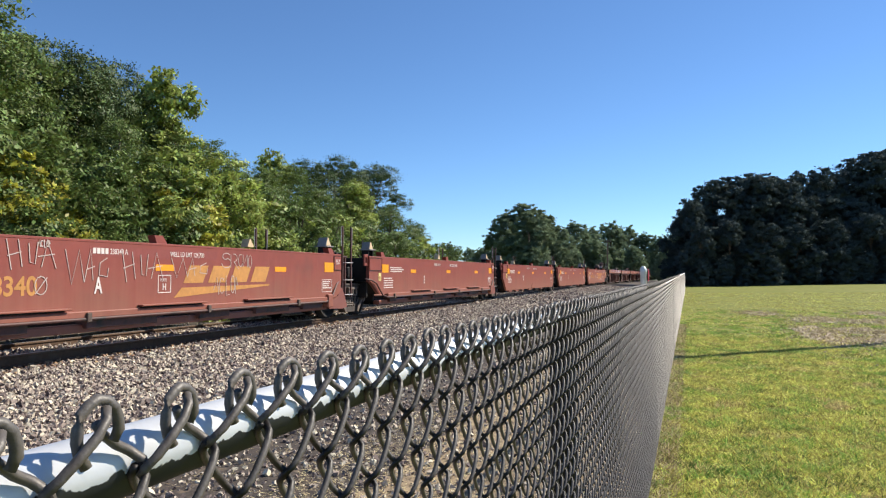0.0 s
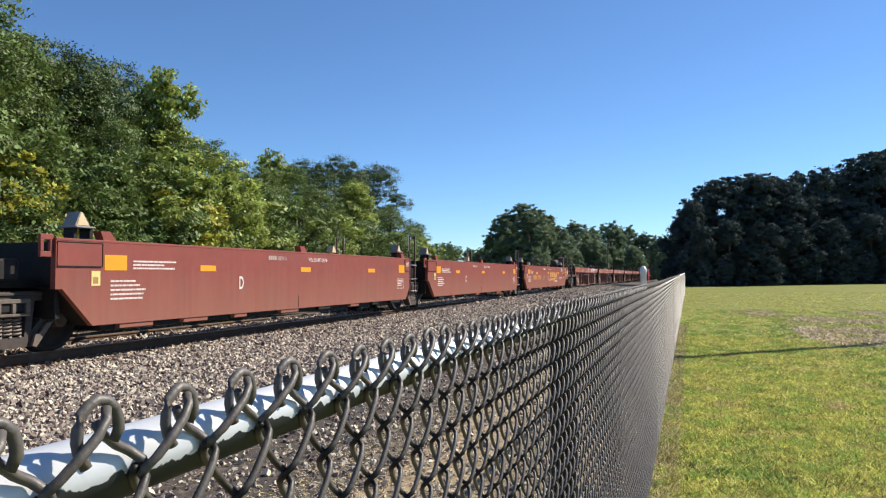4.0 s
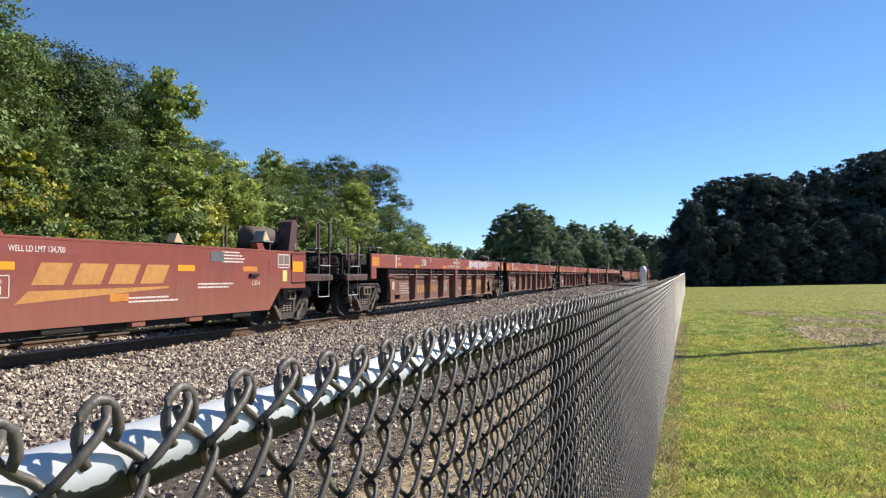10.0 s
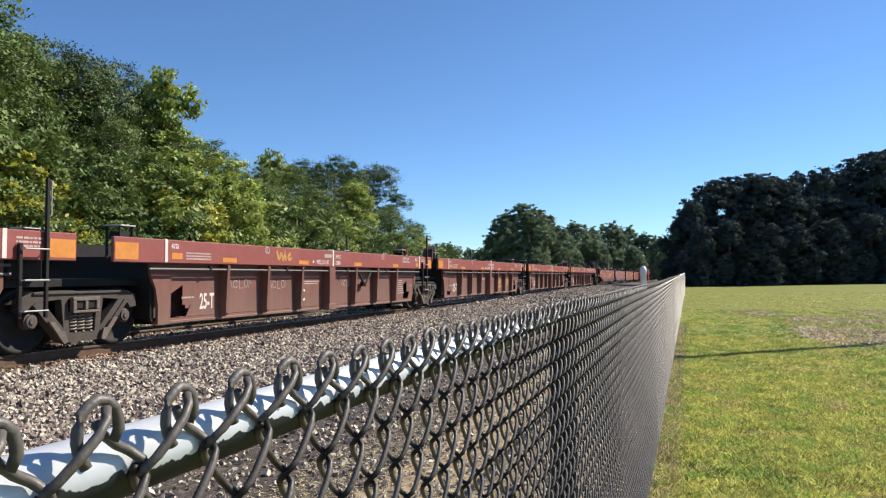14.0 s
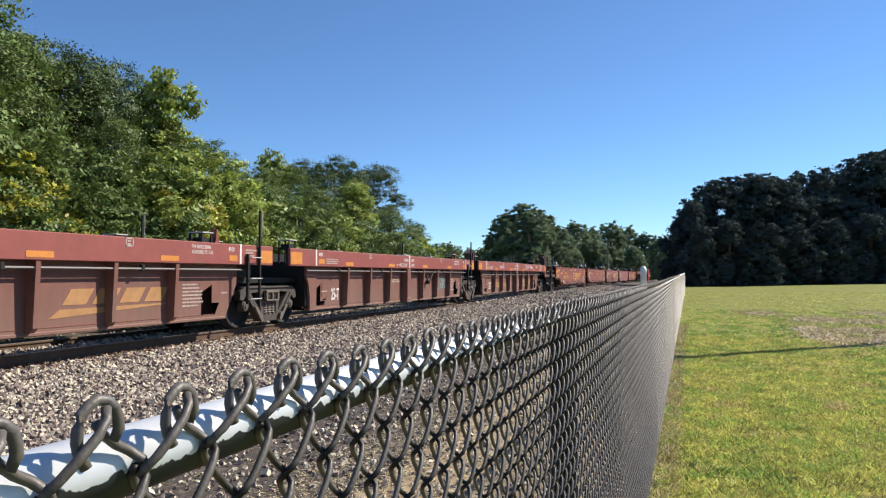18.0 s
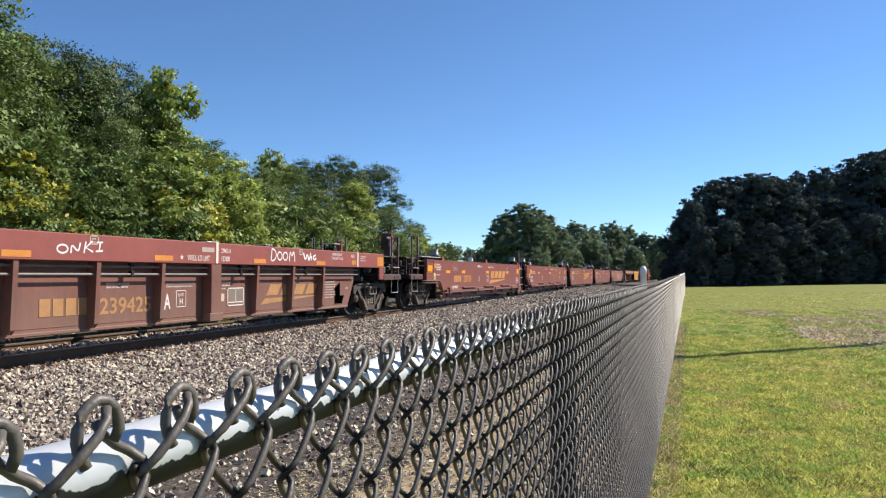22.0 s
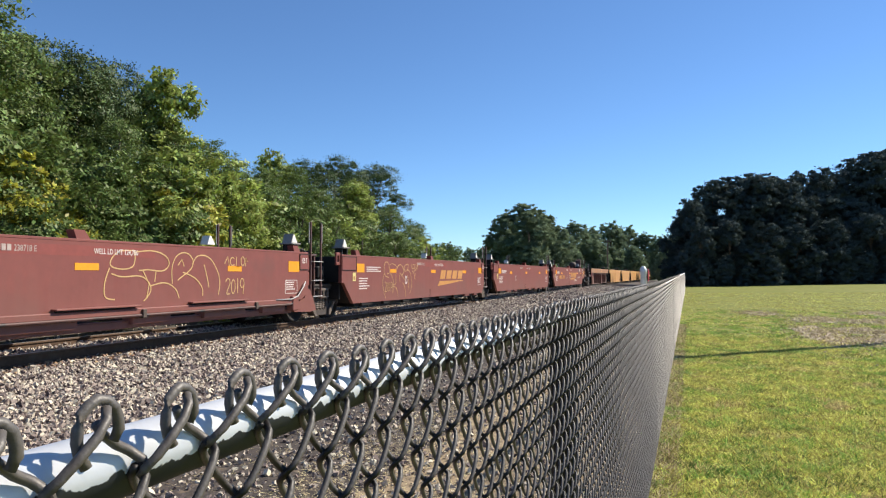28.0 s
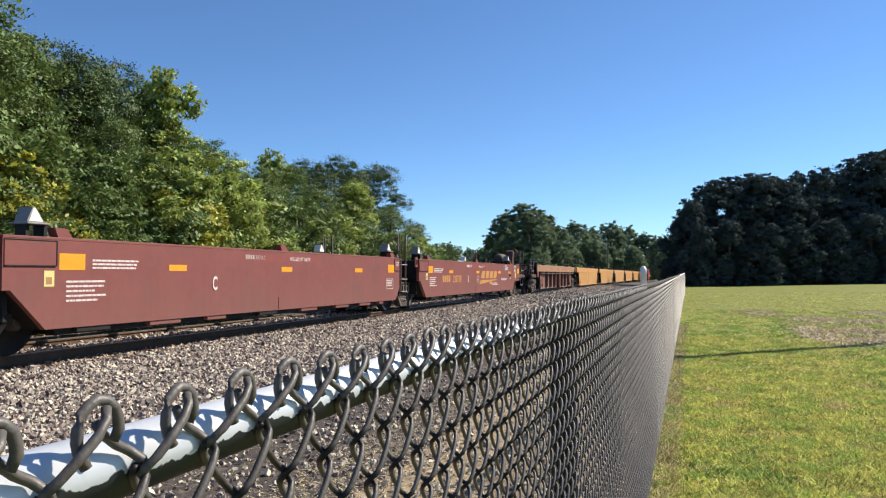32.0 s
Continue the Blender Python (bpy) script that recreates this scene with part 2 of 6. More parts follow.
# ---- mesh helpers ----
def mesh_of(name, verts, faces, mats, smooth=False, indices=None):
    me = bpy.data.meshes.new(name)
    me.from_pydata(verts, [], faces)
    for m in (mats if isinstance(mats, (list, tuple)) else [mats]):
        me.materials.append(m)
    if smooth:
        me.polygons.foreach_set("use_smooth", [True] * len(me.polygons))
    if indices is not None:
        me.polygons.foreach_set("material_index", indices)
    me.update()
    return me


class Shape:
    """Vertices and faces gathered piece by piece into one mesh."""

    def __init__(self):
        self.v, self.f, self.i = [], [], []

    def add(self, verts, faces, i=0):
        n = len(self.v)
        self.v += [tuple(p) for p in verts]
        self.f += [tuple(n + k for k in f) for f in faces]
        self.i += [i] * len(faces)
        return self

    def box(self, x0, x1, y0, y1, z0, z1, bevel=0.0, i=0):
        bm = bmesh.new()
        bmesh.ops.create_cube(bm, size=1, matrix=Matrix.LocRotScale(((x0 + x1) / 2, (y0 + y1) / 2, (z0 + z1) / 2), None, (abs(x1 - x0), abs(y1 - y0), abs(z1 - z0))))
        if bevel:
            bmesh.ops.bevel(bm, geom=bm.edges, offset=bevel, segments=1, affect="EDGES")
        bm.verts.index_update()
        self.add([v.co for v in bm.verts], [[v.index for v in f.verts] for f in bm.faces], i)
        bm.free()
        return self

    def prism(self, outline, x0, x1, axis="x", i=0):
        """An outline of (a, b) pairs pushed from x0 to x1 along an axis."""
        n = len(outline)
        put = {"x": lambda h, a, b: (h, a, b), "y": lambda h, a, b: (a, h, b), "z": lambda h, a, b: (a, b, h)}[axis]
        vs = [put(x0, a, b) for a, b in outline] + [put(x1, a, b) for a, b in outline]
        fs = [tuple(range(n)), tuple(range(2 * n - 1, n - 1, -1))] + [(k, k + n, (k + 1) % n + n, (k + 1) % n) for k in range(n)]
        bm = bmesh.new()
        bv = [bm.verts.new(p) for p in vs]
        for f in fs:
            bm.faces.new([bv[k] for k in f])
        bmesh.ops.recalc_face_normals(bm, faces=bm.faces)
        bm.verts.index_update()
        self.add(vs, [[v.index for v in f.verts] for f in bm.faces], i)
        bm.free()
        return self

    def tube(self, points, r, sides=6, caps=True, i=0):
        pts = [Vector(p) for p in points]
        vs, fs = [], []
        up = Vector((0.13, 0.31, 0.94))
        for k, p in enumerate(pts):
            d = (pts[min(k + 1, len(pts) - 1)] - pts[max(k - 1, 0)]).normalized()
            a = d.cross(up)
            if a.length < 0.05:
                a = d.cross(Vector((1, 0, 0)))
            a.normalize()
            b = d.cross(a)
            rk = r[k] if isinstance(r, (list, tuple)) else r
            for s in range(sides):
                w = 2 * math.pi * s / sides
                vs.append(p + a * (rk * math.cos(w)) + b * (rk * math.sin(w)))
        for k in range(len(pts) - 1):
            for s in range(sides):
                t = (s + 1) % sides
                fs.append((k * sides + s, k * sides + t, (k + 1) * sides + t, (k + 1) * sides + s))
        if caps:
            fs.append(tuple(range(sides - 1, -1, -1)))
            fs.append(tuple((len(pts) - 1) * sides + s for s in range(sides)))
        return self.add(vs, fs, i)

    def lathe(self, profile, centre, axis="x", sides=20, i=0):
        """A profile of (along, radius) turned about an axis through centre."""
        put = {"x": lambda h, a, b: (h, a, b), "y": lambda h, a, b: (a, h, b), "z": lambda h, a, b: (a, b, h)}[axis]
        vs = []
        for h, r in profile:
            for s in range(sides):
                w = 2 * math.pi * s / sides
                vs.append(Vector(put(h, r * math.cos(w), r * math.sin(w))) + Vector(centre))
        fs = [(k * sides + s, k * sides + (s + 1) % sides, (k + 1) * sides + (s + 1) % sides, (k + 1) * sides + s) for k in range(len(profile) - 1) for s in range(sides)]
        fs += [tuple(range(sides - 1, -1, -1)), tuple((len(profile) - 1) * sides + s for s in range(sides))]
        return self.add(vs, fs, i)

    def mesh(self, name, mats, smooth=False):
        return mesh_of(name, self.v, self.f, mats, smooth, self.i)


def part(name, shape, mats, parent, label="", smooth=False):
    data = shape if isinstance(shape, bpy.types.Mesh) else shape.mesh(name, mats, smooth)
    ob = new(name, data)
    ob.parent = parent
    if label:
        tagged(ob, label)
    return ob


# ---- ground ----
FENCE_X, TRACK_X, RAIL_Z = -0.30, -9.81, 0.52


def rise(y):
    return max(0.0, y - 8) * 0.005 if y < 90 else 0.41 + (y - 90) * 0.0002


def ground_z(x, y):
    z = rise(y)
    if x < -4.8:
        z += 0.33 * min(1.0, (-4.8 - x) / 3.6) * (1 - min(1.0, max(0.0, (y - 60) / 60)))
    if x > 3:
        z += min(0.5, (x - 3) * 0.012) * min(1, max(0, y / 60))
    return z


def grid_sheet(name, xs, ys, fz, mats, pick=None):
    vs = [(x, y, fz(x, y)) for y in ys for x in xs]
    nx = len(xs)
    fs = [(j * nx + i, j * nx + i + 1, (j + 1) * nx + i + 1, (j + 1) * nx + i) for j in range(len(ys) - 1) for i in range(nx - 1)]
    idx = [pick(0.5 * (xs[f[0] % nx] + xs[f[1] % nx])) if pick else 0 for f in fs]
    return new(name, mesh_of(name, vs, fs, mats, True, idx))


XS = [-2500, -600, -150, -60, -30, -22, -15.5, -14, -12.6, -11, -9.8, -8.5, -7.5, -6.5, -5.6, -4.8, -3.6, -2.4, -1.2, -0.42, 0.6, 1.8, 3, 5, 8, 12, 18, 30, 60, 150, 600, 2500]
YS = [-400, -80, -20, -6, -2, 0, 2, 4, 6, 8, 10, 13, 16, 20, 25, 30, 36, 44, 54, 66, 80, 90, 110, 150, 220, 400, 900, 3000]
ground = grid_sheet("ground", XS, YS, ground_z, [M["grass"], M["dirt"], M["ballast"], M["straw_bed"]], lambda x: 0 if x > -0.42 or x < -15.5 else 3 if x > -2.4 else 1 if x > -4.8 or x < -14 else 2)
tagged(ground, "mown green grass field beside a grey ballast bank", "ground", kind="structure")


def scatter(name, n, region, make, mat, seed, label):
    """Many small pieces in one mesh: make(rng, n) gives base verts (n, k, 3) about the origin and faces of one piece."""
    rng = np.random.default_rng(seed)
    pos = region(rng, n)
    verts, faces = make(rng, len(pos))
    k = verts.shape[1]
    allv = (verts + pos[:, None, :]).reshape(-1, 3)
    fa = np.array(faces)
    allf = (fa[None] + (np.arange(len(pos)) * k)[:, None, None]).reshape(-1, fa.shape[1])
    me = bpy.data.meshes.new(name)
    me.vertices.add(len(allv))
    me.vertices.foreach_set("co", allv.ravel())
    me.loops.add(allf.size)
    me.loops.foreach_set("vertex_index", allf.ravel().astype(np.int32))
    me.polygons.add(len(allf))
    me.polygons.foreach_set("loop_start", np.arange(0, allf.size, fa.shape[1]).astype(np.int32))
    me.materials.append(mat)
    me.update(calc_edges=True)
    me.polygons.foreach_set("use_smooth", [False] * len(allf))
    ob = new(name, me)
    if label:
        tagged(ob, label, name.split("_")[0], kind="stuff")
    return ob


def turns(rng, n):
    q = rng.normal(size=(n, 4))
    q /= np.linalg.norm(q, axis=1)[:, None]
    w, x, y, z = q.T
    return np.stack([np.stack([1 - 2 * (y * y + z * z), 2 * (x * y - z * w), 2 * (x * z + y * w)], 1),
                     np.stack([2 * (x * y + z * w), 1 - 2 * (x * x + z * z), 2 * (y * z - x * w)], 1),
                     np.stack([2 * (x * z - y * w), 2 * (y * z + x * w), 1 - 2 * (x * x + y * y)], 1)], 1)


CUBE = np.array([[-1, -1, -1], [1, -1, -1], [1, 1, -1], [-1, 1, -1], [-1, -1, 1], [1, -1, 1], [1, 1, 1], [-1, 1, 1]], float)
CUBE_F = [(0, 3, 2, 1), (4, 5, 6, 7), (0, 1, 5, 4), (1, 2, 6, 5), (2, 3, 7, 6), (3, 0, 4, 7)]


def stones(low, high):
    """Sharp crushed stones: blocks with corners knocked in at random."""
    def make(rng, n):
        size = rng.uniform(low, high, (n, 1, 1)) * rng.uniform(0.45, 1.0, (n, 1, 3))
        v = (CUBE[None] * rng.uniform(0.35, 1.0, (n, 8, 1)) + rng.normal(0, 0.16, (n, 8, 3))) * size * 0.60
        return np.einsum("nij,nkj->nki", turns(rng, n), v), CUBE_F
    return make


def strip(x0, x1, y0, y1, lift, power=1.0):
    def region(rng, n):
        p = np.zeros((n, 3))
        p[:, 0] = rng.uniform(x0, x1, n)
        p[:, 1] = y0 + (y1 - y0) * rng.uniform(0, 1, n) ** power
        p[:, 2] = [ground_z(a, b) + lift for a, b in p[:, :2]] + rng.uniform(-0.018, 0.018, n)
        return p
    return region


scatter("ballast_stones", 76000, strip(-8.75, -4.7, 3.0, 34, 0.010, 1.5), stones(0.026, 0.078), M["stone"], 3, "loose pale grey crushed ballast stones on the bank")
scatter("ballast_stones", 9000, strip(-8.75, -4.7, 30, 75, 0.02, 1.2), stones(0.06, 0.12), M["stone"], 4, "loose pale grey crushed ballast stones along the track")
scatter("ballast_stones", 5000, strip(-13.6, -8.7, 3, 60, 0.0, 1.4), stones(0.04, 0.08), M["stone"], 5, "brownish grey ballast stones between and behind the rails")
scatter("ballast_stones", 12000, strip(-10.52, -9.1, 3, 60, 0.075, 1.3), stones(0.04, 0.085), M["stone"], 7, "crushed ballast stones heaped between the rails")
scatter("rusty_stones", 2600, strip(-9.05, -8.35, 3, 34, 0.02, 1.3), stones(0.025, 0.07), M["rust_stone"], 8, "rust-stained brown ballast stones along the rail")
scatter("gravel_stones", 15000, strip(-4.9, -0.5, 1.2, 18, 0.006, 1.3), stones(0.010, 0.06), M["stone"], 6, "scattered stones on dark cinder dirt by the fence")

# ---- track ----
track = tagged(new("railway_track"), "rusty steel rails on wooden ties in grey ballast", "railway track", kind="structure")
RAIL = [(-0.07, 0), (0.07, 0), (0.07, 0.018), (0.012, 0.035), (0.012, 0.135), (0.036, 0.145), (0.036, 0.165), (0.03, 0.172), (-0.03, 0.172), (-0.036, 0.165), (-0.036, 0.145), (-0.012, 0.135), (-0.012, 0.035), (-0.07, 0.018)]
for rx in (TRACK_X + 0.754, TRACK_X - 0.754):
    part("rail", Shape().prism([(rx + a, RAIL_Z - 0.172 + b) for a, b in RAIL], -60, 420, "y"), M["rail"], track, "rusty steel rail")
    part("rail_head", Shape().box(rx - 0.028, rx + 0.028, -60, 420, RAIL_Z - 0.003, RAIL_Z + 0.004), M["railtop"], track, "worn shiny rail head")
tie_mesh = Shape().box(-1.3, 1.3, -0.11, 0.11, -0.18, 0.0, 0.012).mesh("tie", M["tie"])
plate_mesh = Shape().box(-0.18, 0.18, -0.1, 0.1, 0, 0.012, 0.003).box(-0.1, -0.075, -0.05, -0.03, 0.01, 0.05).box(0.075, 0.1, 0.03, 0.05, 0.01, 0.05).mesh("tie_plate", M["rail"])
for k in range(150):
    y = 2.0 + k * 0.5
    t = part("tie", tie_mesh, None, track)
    t.location = (TRACK_X + random.uniform(-0.05, 0.05), y, RAIL_Z - 0.182)
    for rx in (0.754, -0.754):
        p = part("tie_plate", plate_mesh, None, track)
        p.location = (TRACK_X + rx, y, RAIL_Z - 0.184)

# ---- fence ----
fence = tagged(new("chain_link_fence"), "grey weathered chain-link fence with a galvanised top rail", "fence")
HD, VD = 0.0643, 0.0926                  # diamond of the mesh: width and height
NODE_Z = 1.65 - 0.109                    # the row of crossings on the rail
FENCE_END = 62.0
WIRE_R = 0.0029
WEAVE = 0.0082                           # how far a leg stands before or behind the fence's plane


def helix(turns_down, per_turn, flip):
    """One zigzag wire going down: straight legs, rounded turns, one leg in front and the next behind."""
    n = int(turns_down * per_turn)
    out = []
    for k in range(n + 1):
        w = 2 * math.pi * k / per_turn + (math.pi if flip else 0)
        leg = math.asin(0.955 * math.cos(w)) / math.asin(0.955)
        side = math.tanh(2.0 * math.sin(w)) / math.tanh(2.0)
        out.append((-WEAVE * side, -leg * (HD / 4 + 0.0022), -VD * k / per_turn))
    return out


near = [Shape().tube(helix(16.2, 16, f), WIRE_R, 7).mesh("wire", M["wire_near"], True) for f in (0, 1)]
Y0 = 0.3085 - HD / 4 - 12 * HD
n_near = int((3.4 - Y0) / (HD / 2))
for k in range(n_near):
    w = part("wire", near[k % 2], None, fence)
    w.location = (FENCE_X, Y0 + k * HD / 2, NODE_Z)


def picket_block(y_from, y_to, per_turn, sides, r):
    base = Shape().tube(helix(16, per_turn, 0), r, sides, False), Shape().tube(helix(16, per_turn, 1), r, sides, False)
    vs, fs = [], []
    k0 = round((y_from - Y0) / (HD / 2))
    k1 = round((y_to - Y0) / (HD / 2))
    n = len(base[0].v)
    arr = [np.array(b.v) for b in base]
    fa = np.array(base[0].f)
    for k in range(k0, k1):
        y = Y0 + k * HD / 2
        vs.append(arr[k % 2] + np.array((FENCE_X, y, NODE_Z + rise(y))))
        fs.append(fa + (k - k0) * n)
    v, f = np.concatenate(vs), np.concatenate(fs)
    me = bpy.data.meshes.new("mesh_fabric")
    me.vertices.add(len(v))
    me.vertices.foreach_set("co", v.ravel())
    me.loops.add(f.size)
    me.loops.foreach_set("vertex_index", f.ravel().astype(np.int32))
    me.polygons.add(len(f))
    me.polygons.foreach_set("loop_start", np.arange(0, f.size, 4).astype(np.int32))
    me.materials.append(M["wire"])
    me.update(calc_edges=True)
    me.polygons.foreach_set("use_smooth", [True] * len(f))
    ob = new("mesh_fabric", me)
    ob.parent = fence
    tagged(ob, "woven wire diamond mesh", kind="stuff")


picket_block(Y0 + n_near * HD / 2, 7, 12, 5, WIRE_R)
picket_block(7, 10, 8, 4, WIRE_R)
picket_block(10, 28, 6, 3, WIRE_R)
picket_block(28, FENCE_END, 4, 3, WIRE_R)
# knuckled tips along the top, where the ends of two neighbouring wires are bent over each other
tip = Shape()
tip.tube([(-0.001, -HD / 2 - 0.0022, -0.003), (0.001, -HD / 2 - 0.0020, 0.001), (0.0055, -HD / 2 + 0.004, 0.0075), (0.0075, -HD / 4 - 0.003, 0.015), (0.009, -0.007, 0.025), (0.008, -0.001, 0.032), (0.004, 0.003, 0.037)], WIRE_R, 8)
tip.tube([(0.001, HD / 2 + 0.0022, -0.003), (-0.001, HD / 2 + 0.0020, 0.001), (-0.0055, HD / 2 - 0.004, 0.0075), (-0.006, HD / 4 + 0.003, 0.013), (-0.005, 0.009, 0.021), (-0.003, 0.003, 0.028)], WIRE_R, 8)
tip.tube([(0.003, -0.0095, 0.008), (0.001, -0.0120, 0.015), (0.0, -0.0128, 0.022), (0.0, -0.0122, 0.029), (0.0, -0.0098, 0.0355), (0.001, -0.0055, 0.0402), (0.001, 0.0, 0.042), (0.002, 0.0055, 0.0405), (0.003, 0.0098, 0.036), (0.003, 0.0122, 0.030), (0.003, 0.0126, 0.024), (0.001, 0.0105, 0.018)], WIRE_R * 1.1, 10)
tip_mesh = tip.mesh("knuckle", M["wire"], True)
n_loop = int(6.0 / HD)
for k in range(n_loop):
    y = Y0 + HD * 0.25 + k * HD
    h = part("knuckle", tip_mesh, None, fence)
    h.location = (FENCE_X + random.uniform(-0.001, 0.001), y + random.uniform(-0.002, 0.002), NODE_Z + rise(y) + random.uniform(-0.002, 0.001))
    h.rotation_euler = (random.uniform(-0.05, 0.05), 0, random.uniform(-0.06, 0.10))
far_tips = Shape()
for k in range(n_loop, int((28 - Y0) / HD)):
    y = Y0 + HD * 0.25 + k * HD
    z = NODE_Z + rise(y)
    far_tips.tube([(FENCE_X, y - HD / 2, z), (FENCE_X, y, z + 0.042), (FENCE_X, y + HD / 2, z)], WIRE_R, 3, False)
tagged(part("knuckle_row", far_tips, M["wire"], fence), kind="stuff")
RAIL_Y = [-0.6, 1.95, 5.2, 8.4, 11.6, 14.8, 18, 24, 30, 36, 42, 48, 54, FENCE_END]
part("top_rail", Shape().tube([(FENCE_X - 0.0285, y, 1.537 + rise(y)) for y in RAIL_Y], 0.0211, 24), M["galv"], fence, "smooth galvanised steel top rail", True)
for y in (2.12, 8.4, 11.6, 14.8, 18.0, 21.2, 24.4, 27.6, 30.8, 34.0, 40.4, 46.8, 53.2, FENCE_END):
    r = 0.040 if y < 3 else 0.024
    p = Shape().lathe([(rise(y) - 0.2, r), (1.49 + rise(y), r), (1.50 + rise(y), r + 0.003), (1.53 + rise(y), r + 0.003), (1.535 + rise(y), 0.02)], (FENCE_X - (0.050 if y < 3 else 0.035), y, 0), "z", 14)
    part("line_post", p, M["black"] if y < 3 else M["post"], fence, "dark steel line post" if y < 3 else "", True)
post = Shape().lathe([(-0.2, 0.024), (1.66, 0.024), (1.665, 0.027), (1.69, 0.027), (1.712, 0.02), (1.72, 0.008)], (FENCE_X - 0.045, 6.0, 0), "z", 16)
part("terminal_post", post, M["post"], fence, "taller pale galvanised post with a cap", True)

part("post_marker", Shape().box(FENCE_X - 0.012, FENCE_X - 0.006, 6.02, 6.10, 1.60, 1.70, 0.002), M["sign_red"], fence, "small red marker behind the post")

# grass blades over the near field
def blades(h0, h1, w, spread=1.15):
    def make(rng, n):
        a = rng.uniform(0, 2 * math.pi, n)
        h = rng.uniform(h0, h1, n)
        lean = rng.normal(0, spread, (n, 2)) * h[:, None]
        d = np.stack([np.cos(a), np.sin(a), np.zeros(n)], 1) * w
        tip = np.stack([lean[:, 0], lean[:, 1], h], 1)
        return np.stack([-d, d, tip], 1), [(0, 1, 2)]
    return make


PATCHES = [(3.3, 21.5, 0.55, 3.0, 1), (4.3, 19.6, 1.0, 1.2, 4), (5.4, 20.6, 1.1, 2.0, 7), (5.9, 17.9, 0.9, 0.7, 9), (4.4, 23.0, 0.8, 1.2, 12), (6.6, 22.2, 1.0, 2.2, 15), (4.7, 17.0, 0.4, 0.4, 18), (4.2, 28.0, 0.8, 1.5, 21), (5.9, 27.0, 1.1, 1.2, 24), (2.6, 31.5, 0.7, 1.5, 27), (7.4, 32.0, 1.2, 1.5, 30), (0.55, 4.6, 0.0, 0.0, 33)]


def worn(x, y):
    return min(((x - a) / max(c, 0.01)) ** 2 + ((y - b) / max(d, 0.01)) ** 2 for a, b, c, d, _ in PATCHES)


def flat_blades(l0, l1, w):
    """Stalks that lie on the ground."""
    def make(rng, n):
        a = rng.uniform(0, 2 * math.pi, n)
        d = np.stack([np.cos(a), np.sin(a), rng.uniform(-0.1, 0.25, n)], 1) * rng.uniform(l0, l1, (n, 1))
        e = np.stack([-np.sin(a), np.cos(a), np.zeros(n)], 1) * w
        return np.stack([-d / 2 - e, -d / 2 + e, d / 2], 1), [(0, 1, 2)]
    return make


def tufts(y0, y1, power, count):
    """Blades gathered in small clumps."""
    def region(rng, n):
        c = np.zeros((count, 3))
        c[:, 1] = y0 + (y1 - y0) * rng.uniform(0, 1, count) ** power
        c[:, 0] = -0.3 + rng.uniform(0, 1, count) * (0.9 + c[:, 1] * 0.30)
        p = c[rng.integers(0, count, n)] + rng.normal(0, 0.055, (n, 3)) * (1 + rng.uniform(0, 1, (n, 1)))
        p = p[np.array([worn(a, b) for a, b in p[:, :2]]) > 1.1]
        p[:, 2] = [ground_z(a, b) for a, b in p[:, :2]]
        return p
    return region


def wedge(y0, y1, power):
    def region(rng, n):
        p = np.zeros((n, 3))
        p[:, 1] = y0 + (y1 - y0) * rng.uniform(0, 1, n) ** power
        p[:, 0] = -0.36 + rng.uniform(0, 1, n) * (0.9 + p[:, 1] * 0.30)
        clump = np.array([noise.noise((a * 1.3, b * 1.3, 0)) + 0.6 * noise.noise((a * 0.3, b * 0.3, 5)) for a, b in p[:, :2]])
        p = p[(clump > rng.uniform(-0.5, 0.4, n)) & (np.array([worn(a, b) for a, b in p[:, :2]]) > rng.uniform(0.15, 1.2, n))]
        p[:, 2] = [ground_z(a, b) for a, b in p[:, :2]]
        return p
    return region


scatter("grass_blades", 330000, wedge(3.5, 20, 1.5), blades(0.012, 0.045, 0.0055), M["blade"], 11, "short mown green and straw grass blades")
scatter("grass_blades", 90000, wedge(9, 60, 1.25), blades(0.02, 0.05, 0.012), M["blade"], 12, "short mown green grass blades further off")
scatter("grass_clumps", 42000, tufts(3.6, 34, 1.3, 900), blades(0.02, 0.065, 0.008, 1.3), M["clump"], 13, "darker green clumps of coarse grass and clover")
scatter("grass_clumps", 15000, tufts(3.6, 22, 1.4, 900), blades(0.02, 0.06, 0.007, 0.9), M["clump_dark"], 21, "small dark green tufts of clover and weeds")

# dry straw and litter on the dirt along the fence
scatter("straw_litter", 30000, strip(-3.1, -0.34, 2.4, 17, 0.012, 1.25), flat_blades(0.02, 0.08, 0.004), M["straw"], 20, "dry straw and dead grass matted behind the fence")
scatter("straw_litter", 9000, strip(-4.6, -0.32, 2.0, 20, 0.012, 1.2), flat_blades(0.02, 0.09, 0.003), M["straw"], 14, "dry straw scattered on dark dirt")
scatter("straw_litter", 24000, strip(-0.42, -0.10, 3.5, 24, 0.0, 1.5), blades(0.015, 0.05, 0.006), M["straw"], 15, "dry brown grass along the foot of the fence")


